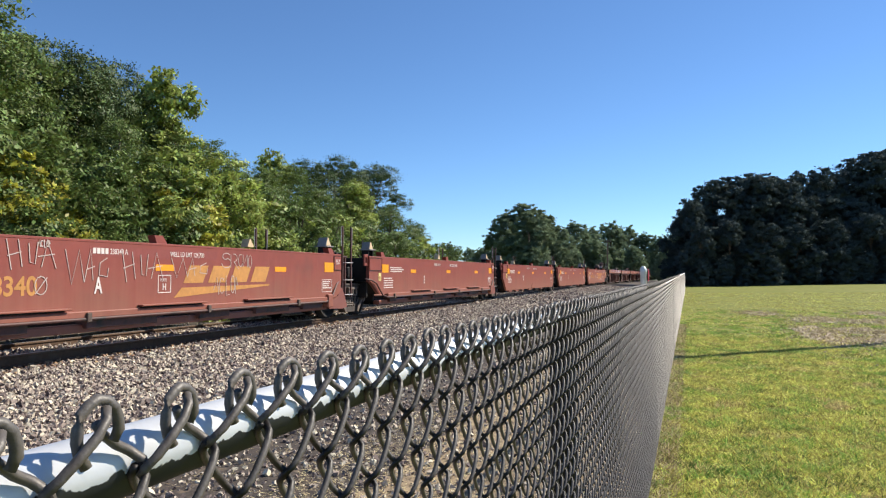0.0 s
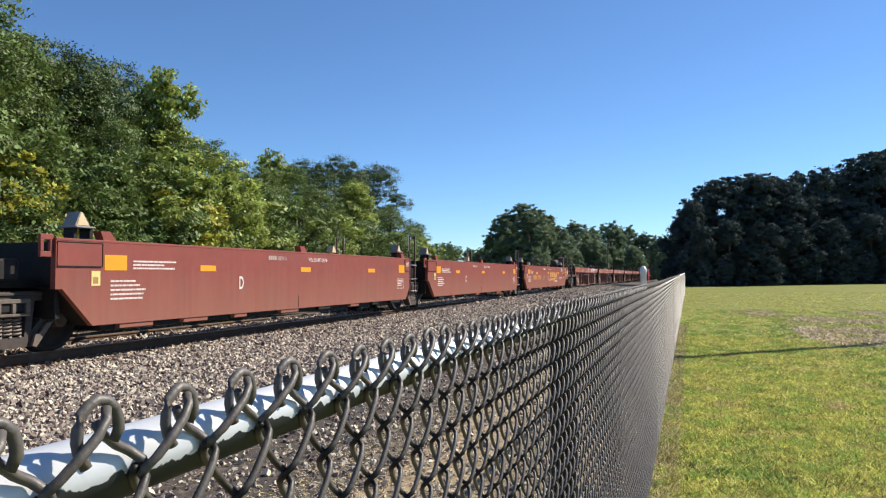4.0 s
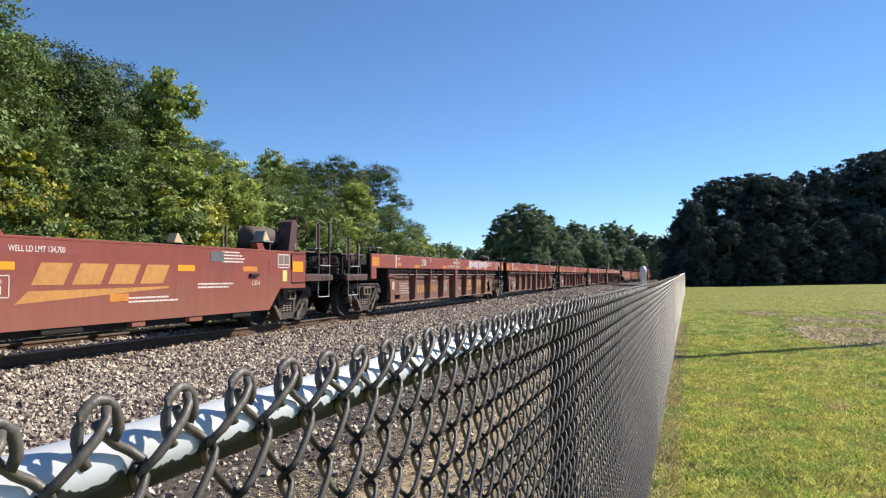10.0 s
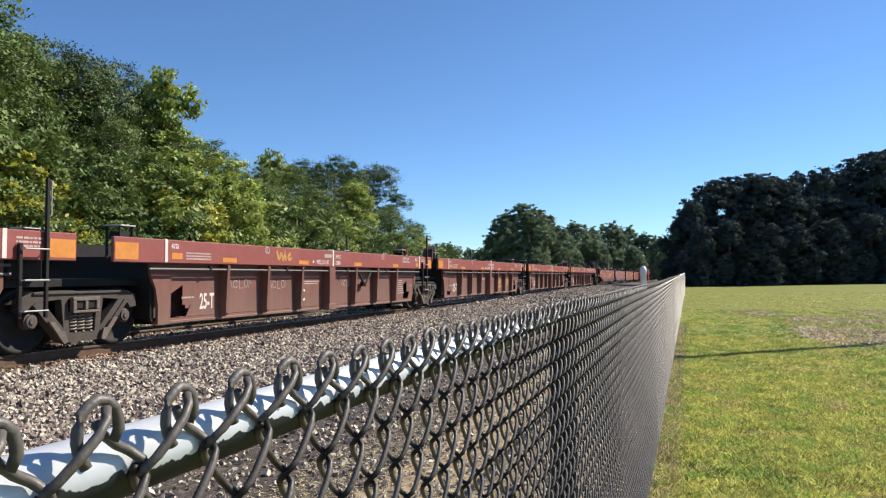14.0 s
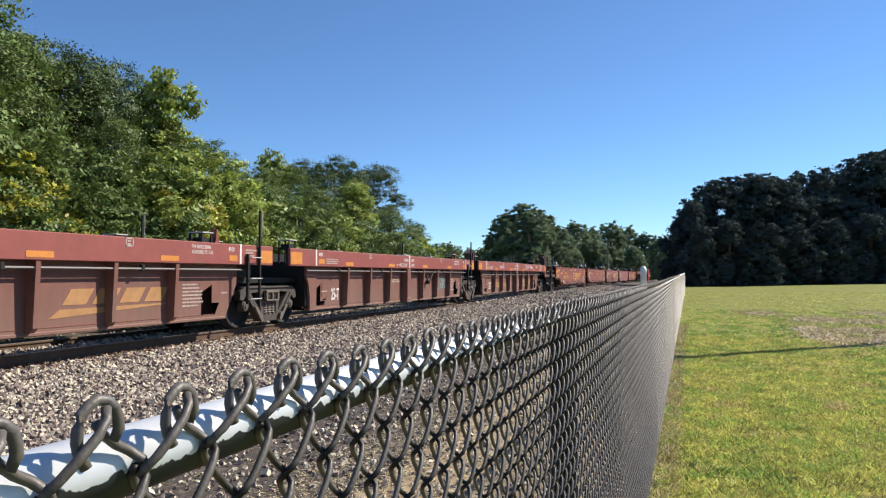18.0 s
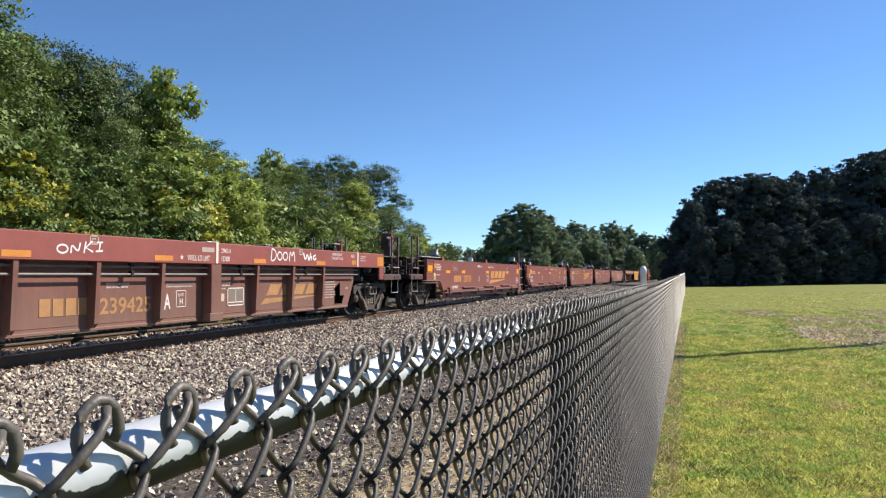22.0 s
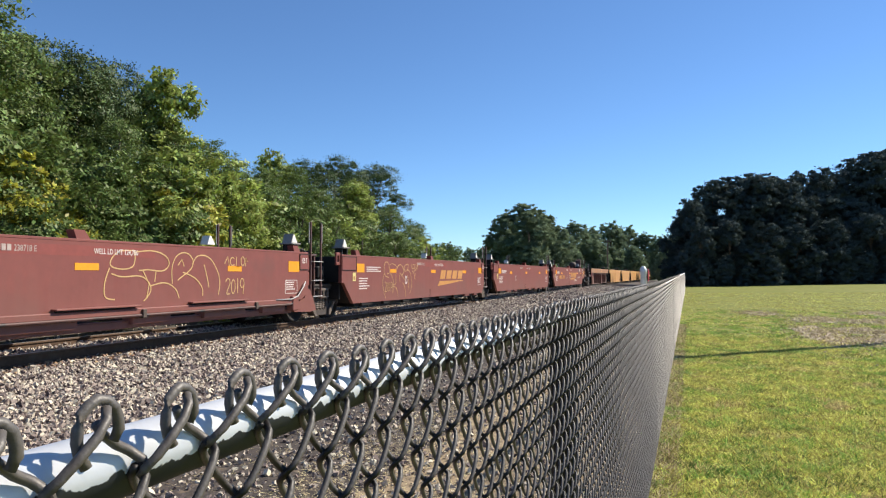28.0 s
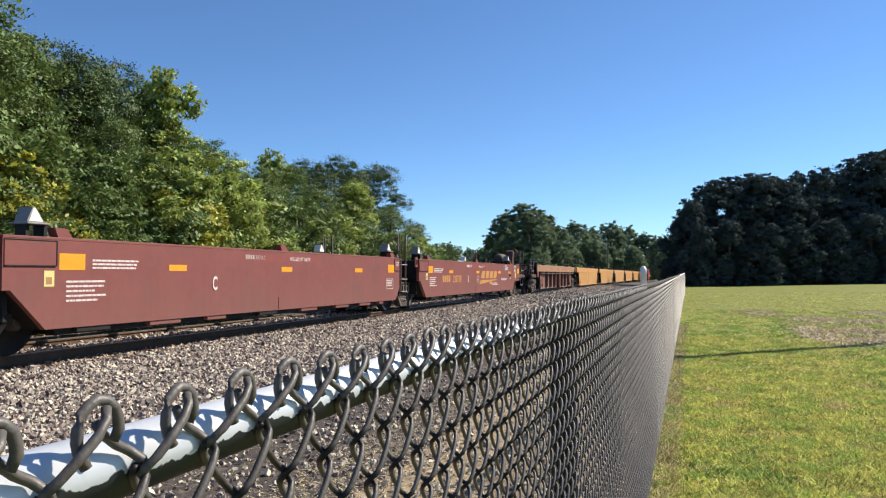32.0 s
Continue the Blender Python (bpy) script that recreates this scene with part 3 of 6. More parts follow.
def bare_patch(cx, cy, rx, ry, seed):
    """Worn earth with a ragged outline, a little proud of the grass."""
    vs, fs = [(cx, cy, ground_z(cx, cy) + 0.012)], []
    n = 40
    for k in range(n):
        a = 2 * math.pi * k / n
        r = 1 + 0.55 * noise.noise((math.cos(a) * 2 + seed, math.sin(a) * 2, seed)) + 0.35 * noise.noise((math.cos(a) * 7 + seed, math.sin(a) * 7, seed))
        x, y = cx + rx * r * math.cos(a), cy + ry * r * math.sin(a)
        vs.append((x, y, ground_z(x, y) + 0.006))
        fs.append((0, k + 1, (k + 1) % n + 1))
    tagged(new("bare_patch", mesh_of("bare_patch", vs, fs, M["bare"])), "worn patch of bare pale earth in the grass", "bare earth", kind="structure")


for cx, cy, rx, ry, seed in PATCHES[:-1]:
    bare_patch(cx, cy, rx, ry, seed)


def worn_edges(rng, n):
    """Crumbs of earth and dead grass thrown thickly over the worn ground and thinly round it."""
    out = []
    for a, b, c, d, _ in PATCHES[:-1]:
        m = int(n * c * d / 13)
        q = np.zeros((m, 3))
        q[:, 0] = rng.normal(a, c * 0.75, m)
        q[:, 1] = rng.normal(b, d * 0.75, m)
        out.append(q)
    p = np.concatenate(out)
    p[:, 2] = [ground_z(u, v) + 0.012 for u, v in p[:, :2]]
    return p


scatter("earth_crumbs", 9000, worn_edges, stones(0.02, 0.05), M["bare"], 17, "crumbs of pale earth on worn ground")
scatter("straw_litter", 6000, worn_edges, blades(0.02, 0.07, 0.010), M["straw"], 18, "dead straw-coloured grass round the bare earth")
scatter("grass_tufts", 1500, worn_edges, blades(0.03, 0.09, 0.010), M["blade"], 19, "thin green grass left on worn ground")

# tall pole whose long shadow lies over the grass
pole = tagged(new("utility_pole", Shape().lathe([(-0.5, 0.19), (12.0, 0.15), (12.02, 0.08)], (7.01, 21.70, 0), "z", 16).mesh("utility_pole", M["wood"], True)), "tall round wooden utility pole in the grass", "pole")


# ---- trees ----
def leaves_mesh(name, centres, radii, per, leaf, mat, seed, squash=0.8):
    """Leaves in small sprays on the shells of several lobes."""
    rng = np.random.default_rng(seed)
    out_p, out_n = [], []
    for c, r in zip(centres, radii):
        sprays = max(6, int(per * r * r))
        d = rng.normal(size=(sprays, 3))
        d /= np.linalg.norm(d, axis=1)[:, None]
        d = d[d[:, 2] > -0.75]
        rr = r * rng.choice([0.45, 0.8, 0.98], len(d), p=[0.2, 0.4, 0.4]) * rng.uniform(0.88, 1.12, len(d))
        base = np.array(c) + d * rr[:, None] * np.array((1, 1, squash))
        m = 40
        off = rng.normal(size=(len(d), m, 3)) * (0.15 * r ** 0.5) * rng.uniform(0.6, 1.25, (len(d), 1, 1))
        p = base[:, None] + off * np.array((1, 1, 0.55))
        facing = d * 0.55 + rng.normal(size=d.shape) * 0.45 + np.array((0, 0, 0.55))
        facing /= np.linalg.norm(facing, axis=1)[:, None]
        nrm = facing[:, None] + rng.normal(size=p.shape) * 0.33
        out_p.append(p.reshape(-1, 3))
        out_n.append(nrm.reshape(-1, 3))
    p, nn = np.concatenate(out_p), np.concatenate(out_n)
    nn /= np.linalg.norm(nn, axis=1)[:, None]
    t = np.cross(nn, rng.normal(size=nn.shape))
    t /= np.linalg.norm(t, axis=1)[:, None]
    b = np.cross(nn, t)
    s = leaf * rng.uniform(0.6, 1.3, (len(p), 1))
    quad = np.stack([p - t * s, p + b * s * 0.5 - nn * s * 0.12, p + t * s, p - b * s * 0.5 - nn * s * 0.12], 1).reshape(-1, 3)
    me = bpy.data.meshes.new(name)
    me.vertices.add(len(quad))
    me.vertices.foreach_set("co", quad.ravel())
    me.loops.add(len(quad))
    me.loops.foreach_set("vertex_index", np.arange(len(quad), dtype=np.int32))
    me.polygons.add(len(p))
    me.polygons.foreach_set("loop_start", np.arange(0, len(quad), 4, dtype=np.int32))
    me.materials.append(mat)
    me.update(calc_edges=True)
    return me


def make_tree(seed, height, spread, mat, label, leaf=0.11, lobes=17, base=0.2, per=26):
    rng = random.Random(seed)
    tree = tagged(new("tree"), label, "tree")
    centres, radii = [], []
    for k in range(lobes):
        u = (k + 0.5) / lobes
        z = height * (base + (0.93 - base) * u)
        reach = spread * (math.sin(math.pi * min(0.97, 0.18 + 0.78 * u)) ** 0.7) * rng.uniform(0.35, 0.8)
        a = k * 2.4 + rng.uniform(-0.5, 0.5)
        centres.append((reach * math.cos(a), reach * math.sin(a), z))
        radii.append(spread * rng.uniform(0.30, 0.48) * (1.0 - 0.35 * u))
    wood = Shape()
    top = Vector((rng.uniform(-0.2, 0.2), rng.uniform(-0.2, 0.2), height * 0.8))
    wood.tube([(0, 0, -0.3), (0.05, 0.02, height * 0.3), top], [height * 0.022 + 0.05, height * 0.016 + 0.03, 0.03], 8)
    for c in centres:
        start = Vector((0.03, 0.02, max(0.3, c[2] * 0.72 - 0.4)))
        mid = start.lerp(Vector(c), 0.5) + Vector((0, 0, 0.15))
        wood.tube([start, mid, c], [0.06, 0.04, 0.015], 5)
    part("trunk", wood, M["bark"], tree, smooth=True)
    part("crown", leaves_mesh("crown", centres, radii, per, leaf, mat, seed), None, tree, "uneven leafy crown")
    return tree


def tree_at(kind, x, y, height, turn, width=1.0):
    base = TREES[kind]
    s = height / TREE_H[kind]
    m = Matrix.LocRotScale((x, y, ground_z(x, y) - 0.1), Euler((0, 0, turn)), (s * width, s * width, s))
    return copy_thing(base, m)


TREES, TREE_H = {}, {}
for kind, args in {
    "broad": (21, 9.0, 3.4, M["leaf"], "tall broadleaf tree with dense mid-green foliage", 0.055, 19, 0.12, 60),
    "broad_b": (22, 9.0, 3.1, M["leaf"], "leafy green tree with an uneven ragged crown", 0.056, 17, 0.10, 60),
    "light": (23, 9.0, 2.8, M["leaf_light"], "slender tree with large bright green leaves", 0.105, 24, 0.15, 42),
    "bush": (24, 5.0, 2.6, M["leaf_light"], "sprawling yellow-green shrub beside the track", 0.085, 14, 0.02, 36),
    "bush_b": (25, 5.0, 2.8, M["leaf"], "dense dark green shrub beside the track", 0.075, 14, 0.02, 36),
    "yellow": (28, 5.0, 2.5, M["leaf_yellow"], "yellowing leafy shrub beside the track", 0.09, 14, 0.02, 34),
    "deep": (29, 9.0, 3.3, M["leaf_deep"], "tall tree with deep blue-green fine foliage", 0.057, 20, 0.12, 70),
    "dark": (26, 12.0, 4.6, M["leaf_dark"], "dense dark green tree, coloured dark as against the light", 0.15, 26, 0.02, 32),
    "far": (27, 12.0, 4.8, M["leaf_far"], "rounded green tree in the distance", 0.17, 22, 0.06, 20),
    "shade": (30, 12.0, 4.8, M["leaf_shade"], "rounded dark green tree standing apart", 0.17, 24, 0.04, 22),
}.items():
    TREES[kind], TREE_H[kind] = make_tree(*args), args[1]

# tree: kind, x, y, height, turn, width
PLACES = [
    ("broad", -18, 11.4, 10.0, 3.9, 1.0),
    ("broad_b", -18, 12.9, 9.9, 4.7, 1.0),
    ("broad", -18.5, 14.9, 9.25, 5.0, 1.0),
    ("deep", -18.5, 16.4, 8.5, 5.9, 1.0),
    ("deep", -18.5, 17.8, 8.4, 4.6, 1.0),
    ("deep", -20, 20.8, 9.2, 5.8, 0.8),
    ("light", -18.2, 21.5, 8.9, 0.2, 0.8),
    ("light", -17.9, 21.8, 7.3, 2.9, 0.65),
    ("deep", -18.7, 20.0, 7.9, 5.9, 0.9),
    ("broad_b", -17, 21.6, 6.6, 4.1, 1.0),
    ("broad", -19.6, 26.8, 7.3, 5.7, 1.0),
    ("light", -19.2, 30.1, 7.4, 0.7, 0.7),
    ("broad_b", -17, 25.3, 6.2, 2.9, 1.0),
    ("broad", -18.5, 30.7, 6.8, 1.5, 1.0),
    ("deep", -21, 37.5, 8.0, 3.4, 1.0),
    ("deep", -22.3, 44.1, 9.3, 3.6, 1.0),
    ("deep", -22.4, 49.2, 9.6, 0.1, 1.1),
    ("light", -19.5, 39.5, 7.0, 1.4, 0.8),
    ("light", -18.5, 37.8, 6.9, 1.8, 1.0),
    ("broad", -17, 31.6, 5.6, 5.8, 1.0),
    ("broad_b", -18.5, 43.7, 6.0, 4.8, 1.0),
    ("broad", -18.5, 48.3, 5.0, 1.0, 1.0),
    ("bush_b", -15, 11.6, 5.2, 5.0, 1.0),
    ("bush_b", -15, 12.7, 4.7, 0.9, 1.0),
    ("yellow", -14.2, 12.6, 3.9, 3.9, 1.0),
    ("yellow", -14.4, 11.8, 4.1, 0.8, 1.0),
    ("bush_b", -13.9, 13.8, 3.6, 0.0, 1.0),
    ("bush_b", -15.5, 14.6, 5.0, 5.5, 1.0),
    ("bush_b", -14.6, 14.9, 4.3, 1.3, 1.0),
    ("broad_b", -16.5, 17.4, 6.4, 1.4, 1.0),
    ("bush_b", -15, 16.7, 4.8, 6.2, 1.0),
    ("bush", -15, 17.9, 5.2, 5.5, 1.0),
    ("yellow", -14.2, 17.5, 4.2, 1.8, 1.0),
    ("bush", -15.2, 20.1, 5.4, 6.0, 1.0),
    ("bush", -14.4, 20.2, 4.3, 3.4, 1.0),
    ("bush_b", -15, 19.4, 4.9, 4.3, 1.0),
    ("bush", -14.8, 20.4, 4.8, 1.3, 1.0),
    ("bush_b", -15, 22.7, 4.6, 5.9, 1.0),
    ("broad", -16.5, 26.2, 5.6, 4.3, 1.0),
    ("bush_b", -15.2, 26.3, 4.4, 6.1, 1.0),
    ("bush", -15.2, 29.3, 4.1, 5.6, 1.0),
    ("bush_b", -15.5, 33.0, 4.1, 1.9, 1.0),
    ("bush_b", -15.8, 38.1, 3.8, 2.3, 1.0),
    ("bush", -16, 42.3, 3.7, 1.0, 1.0),
    ("bush_b", -17, 48.3, 3.5, 0.9, 1.0),
    ("bush_b", -18, 55.3, 3.5, 0.4, 1.0),
    ("bush_b", -13.8, 11.4, 3.5, 1.9, 1.0),
    ("bush", -14, 17.7, 3.9, 3.8, 1.0),
    ("far", -31.5, 94.8, 5.9, 0.0, 0.9),
    ("far", -37.4, 124.5, 6.4, 4.3, 0.8),
    ("far", -32.7, 115.5, 6.0, 2.1, 0.8),
    ("shade", -18.4, 83.3, 9.7, 1.9, 1.25),
    ("shade", -19.8, 80.7, 8.3, 5.1, 0.9),
    ("shade", -17.0, 89.1, 8.8, 3.0, 1.0),
    ("shade", -16.7, 78.6, 8.3, 2.0, 1.0),
    ("far", -18.7, 109.6, 8.7, 3.0, 1.0),
    ("far", -19.5, 130.4, 11.3, 4.4, 1.0),
    ("far", -19.2, 151.6, 11.6, 0.4, 1.0),
    ("far", -16.3, 163.1, 13.5, 6.1, 1.0),
    ("far", -13.6, 174.6, 13.2, 0.1, 1.0),
    ("far", -9.8, 175.9, 11.6, 4.7, 1.0),
    ("far", -5.4, 156.4, 9.8, 5.3, 1.0),
    ("far", -2.3, 136.4, 8.4, 0.1, 1.0),
    ("far", -16.2, 100.0, 6.1, 4.9, 1.0),
    ("far", -15.2, 132.0, 7.4, 2.3, 1.0),
    ("far", -10.2, 144.3, 7.3, 3.6, 1.0),
    ("far", -3.4, 125.5, 6.0, 0.1, 1.0),
    ("far", -26.5, 96.5, 5.3, 0.3, 1.0),
    ("far", -0.9, 157.8, 11.8, 1.1, 1.0),
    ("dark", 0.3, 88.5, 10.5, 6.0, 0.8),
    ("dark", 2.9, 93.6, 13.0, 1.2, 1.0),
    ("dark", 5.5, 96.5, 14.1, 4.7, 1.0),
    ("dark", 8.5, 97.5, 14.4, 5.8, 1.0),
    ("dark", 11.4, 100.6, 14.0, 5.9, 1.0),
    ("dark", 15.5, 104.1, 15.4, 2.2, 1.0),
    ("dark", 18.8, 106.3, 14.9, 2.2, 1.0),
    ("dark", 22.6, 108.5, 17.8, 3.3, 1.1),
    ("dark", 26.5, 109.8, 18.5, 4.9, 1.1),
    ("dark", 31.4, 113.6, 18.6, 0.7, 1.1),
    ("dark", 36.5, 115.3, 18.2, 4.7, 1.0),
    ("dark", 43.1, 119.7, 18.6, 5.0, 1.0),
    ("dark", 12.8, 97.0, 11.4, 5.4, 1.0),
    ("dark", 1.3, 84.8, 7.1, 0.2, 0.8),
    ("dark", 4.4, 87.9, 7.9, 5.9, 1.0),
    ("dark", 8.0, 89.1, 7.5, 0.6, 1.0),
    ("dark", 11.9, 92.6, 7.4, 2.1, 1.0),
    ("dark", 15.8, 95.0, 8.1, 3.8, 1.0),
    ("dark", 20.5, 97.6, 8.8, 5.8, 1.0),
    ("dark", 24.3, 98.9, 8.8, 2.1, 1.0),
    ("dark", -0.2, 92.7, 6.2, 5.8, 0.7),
]
for kind, x, y, h, turn, width in PLACES:
    tree_at(kind, x, y, h, turn, width)
for base in TREES.values():
    for o in (*base.children_recursive, base):
        bpy.data.objects.remove(o)

# a slim pole far down the line, and a low grey wall under the dark trees
far_pole = tagged(new("far_pole"), "slim grey-brown utility pole far off by the trees", "pole")
FX, FY = -12.3, 118.0
part("pole_shaft", Shape().lathe([(0, 0.15), (7.4, 0.10)], (FX, FY, 0), "z", 8), M["wood"], far_pole)
part("pole_cap", Shape().box(FX - 0.5, FX + 0.5, FY - 0.06, FY + 0.06, 6.9, 7.1), M["wood"], far_pole)
tagged(new("low_wall", Shape().box(27.2, 33, 100.9, 101.3, 0.3, 2.3, 0.03).mesh("low_wall", M["concrete"])), "low grey wall at the edge of the dark trees", "wall")


# ---- train ----
PITCH, SPEED = 15.2, 6.3


def gone(t):
    """Metres that the train has rolled at t seconds; it slows very slightly."""
    return SPEED * (t - 0.00065 * ((t - 16) ** 2 - 256))


UNITS, WHEELSETS = [], []          # (thing, place along the train), wheelsets to turn


def lettering(text, parent, y, z, height, mat, x=1.452, name="lettering", squeeze=0.8, label=""):
    """Flat stencilled characters on the side that faces +X, from y on, with their foot at z."""
    cu = bpy.data.curves.new("stencil", "FONT")
    cu.body, cu.size, cu.extrude, cu.offset = text, height * 1.38, 0.001, height * (0.028 if height > 0.1 else 0.010)
    tmp = new("stencil", cu)
    me = bpy.data.meshes.new_from_object(tmp.evaluated_get(bpy.context.evaluated_depsgraph_get()))
    bpy.data.objects.remove(tmp)
    me.materials.clear()
    me.materials.append(mat)
    me.transform(Matrix(((0, 0, 1, x), (squeeze, 0, 0, y), (0, 1, 0, z), (0, 0, 0, 1))))
    if height < 0.2:
        ob = part(name, me, None, parent, label)
        return tagged(ob, label, kind="stuff") if len(text) > 1 else ob
    # large characters: one mesh each
    group = list(range(len(me.vertices)))

    def root(k):
        while group[k] != k:
            group[k] = group[group[k]]
            k = group[k]
        return k

    for f in me.polygons:
        a = root(f.vertices[0])
        for k in f.vertices[1:]:
            group[root(k)] = a
    sets = {}
    for f in me.polygons:
        sets.setdefault(root(f.vertices[0]), []).append(tuple(f.vertices))
    for faces in sets.values():
        ids = sorted({k for f in faces for k in f})
        at = {k: n for n, k in enumerate(ids)}
        part(name, mesh_of("character", [tuple(me.vertices[k].co) for k in ids], [tuple(at[k] for k in f) for f in faces], mat), None, parent, label)
    bpy.data.meshes.remove(me)


def bars(parent, y, z, width, lines, mat, step=0.062, h=0.028, x=1.452, seed=1, name="stencil_text"):
    """Unreadable small print: broken bars, line under line."""
    rng = random.Random(seed)
    s = Shape()
    for k in range(lines):
        a, end = y, y + width * rng.uniform(0.65, 1.0)
        while a < end:
            b = min(end, a + rng.uniform(0.025, 0.11))
            s.box(x - 0.002, x + 0.0015, a, b, z - k * step - h, z - k * step)
            a = b + 0.013
    return part(name, s, mat, parent)


def patch(parent, y, z, w, h, mat, x=1.452, name="reflector", slant=0.0):
    return part(name, Shape().prism([(y, z), (y + w, z), (y + w + slant, z + h), (y + slant, z + h)], x - 0.004, x + 0.003), mat, parent)


def strokes(parent, lines, y, z, sy, sz, mat, width=0.03, x=1.453, name="graffiti", label="", rounded=True):
    """Sprayed lines: each a list of (a, b) from 0 to 1, laid on the side as a thin ribbon."""
    count = 0
    for line in lines:
        s = Shape()
        pts = [Vector((0, y + a * sy, z + b * sz)) for a, b in line]
        for _ in range(2 if rounded and len(pts) > 3 else 0):
            pts = [pts[0]] + [p.lerp(q, f) for p, q in zip(pts, pts[1:]) for f in (0.25, 0.75)] + [pts[-1]]
        pts = [p for k, p in enumerate(pts) if k == 0 or (p - pts[k - 1]).length > 1e-4]
        lift = 0.0005 * (count % 5)
        count += 1
        verts, faces = [], []
        for k, p in enumerate(pts):
            d = (pts[min(k + 1, len(pts) - 1)] - pts[max(k - 1, 0)])
            d = d.normalized() if d.length > 1e-5 else Vector((0, 1, 0))
            n = Vector((0, -d.z, d.y)) * (width / 2)
            for v, h in ((p + n, x + 0.001), (p - n, x + 0.001), (p - n, x - 0.002), (p + n, x - 0.002)):
                verts.append((h + lift, v.y, v.z))
        for k in range(len(pts) - 1):
            a, b = 4 * k, 4 * k + 4
            faces += [(a + m, a + (m + 1) % 4, b + (m + 1) % 4, b + m) for m in range(4)]
        e = 4 * (len(pts) - 1)
        s.add(verts, faces + [(3, 2, 1, 0), (e, e + 1, e + 2, e + 3)])
        part(name, s, mat, parent, label)


def arc(cx, cy, rx, ry, a0=0, a1=360, n=12):
    return [(cx + rx * math.cos(radians(a0 + (a1 - a0) * k / n)), cy + ry * math.sin(radians(a0 + (a1 - a0) * k / n))) for k in range(n + 1)]


# truck: built once as meshes that all trucks share
def truck_meshes():
    sides = {}
    for sx in (1, -1):
        f = Shape()
        for bar in ([(-1.12, 0.62), (-1.1, 0.80), (-0.95, 0.87), (-0.45, 0.90), (-0.45, 0.77), (-0.88, 0.73), (-1.0, 0.60)],
                    [(1.12, 0.62), (1.1, 0.80), (0.95, 0.87), (0.45, 0.90), (0.45, 0.77), (0.88, 0.73), (1.0, 0.60)],
                    [(-0.45, 0.77), (-0.45, 0.90), (0.45, 0.90), (0.45, 0.77)],
                    [(-0.92, 0.72), (-0.74, 0.76), (-0.28, 0.27), (-0.38, 0.13)],
                    [(0.92, 0.72), (0.74, 0.76), (0.28, 0.27), (0.38, 0.13)],
                    [(-0.38, 0.13), (-0.28, 0.27), (0.28, 0.27), (0.38, 0.13)],
                    [(-0.34, 0.27), (-0.40, 0.77), (-0.28, 0.77), (-0.24, 0.27)],
                    [(0.34, 0.27), (0.40, 0.77), (0.28, 0.77), (0.24, 0.27)]):
            f.prism(bar, sx * 0.92, sx * 1.06)
        # raised lips along the upper bar and the two struts
        f.box(sx * 1.06, sx * 1.09, -0.9, 0.9, 0.845, 0.885, 0.008)
        for q in (1, -1):
            f.prism([(q * 0.90, 0.70), (q * 0.84, 0.74), (q * 0.34, 0.16), (q * 0.40, 0.14)], sx * 1.06, sx * 1.085)
            # flared foot of the strut, dusty grey and coloured paler as sunlit
            f.prism([(q * 0.66, 0.46), (q * 0.56, 0.45), (q * 0.44, 0.31), (q * 0.37, 0.30), (q * 0.32, 0.14), (q * 0.39, 0.12)], sx * 1.085, sx * 1.125, i=1)
        sides[sx] = f.mesh("side_frame", [M["frame_dark"], M["sunlit_steel"]])
    bolster = Shape().box(-1.12, 1.12, -0.2, 0.2, 0.60, 0.76, 0.03).lathe([(0.755, 0.22), (0.9, 0.22)], (0, 0, 0), "z", 16)
    # pocketed bolster end over the springs: a frame with two openings
    for y0, y1, z0, z1 in ((-0.26, 0.26, 0.74, 0.80), (-0.26, 0.26, 0.56, 0.60), (-0.26, -0.19, 0.60, 0.74), (-0.03, 0.03, 0.60, 0.74), (0.19, 0.26, 0.60, 0.74)):
        bolster.box(1.07, 1.15, y0, y1, z0, z1, 0.008, 1)
    spring = Shape()
    pts = [(0.06 * math.cos(w), 0.07 * math.sin(w), 0.27 + 0.3 * w / (2 * math.pi * 6)) for w in [2 * math.pi * 6 * k / 60 for k in range(61)]]
    spring.tube(pts, 0.016, 5)
    cap = Shape().lathe([(-0.06, 0.115), (0.045, 0.115), (0.05, 0.095), (0.075, 0.09), (0.08, 0.05), (0.095, 0.045)], (0, 0, 0), "x", 14).mesh("bearing", M["cast"])
    wheel = Shape()
    for sx in (1, -1):
        wheel.lathe([(sx * 0.70, 0.51), (sx * 0.735, 0.50), (sx * 0.735, 0.475), (sx * 0.84, 0.47), (sx * 0.845, 0.41), (sx * 0.80, 0.38), (sx * 0.775, 0.2), (sx * 0.84, 0.14), (sx * 0.85, 0.08)], (0, 0, 0), "x", 32)
    wheel.lathe([(-1.0, 0.075), (1.0, 0.075)], (0, 0, 0), "x", 10)
    return sides, bolster.mesh("truck", [M["black"], M["sunlit_steel"]]), spring.mesh("spring", M["spring"], True), cap, wheel.mesh("wheelset", M["wheel"], True)


TRUCK = truck_meshes()


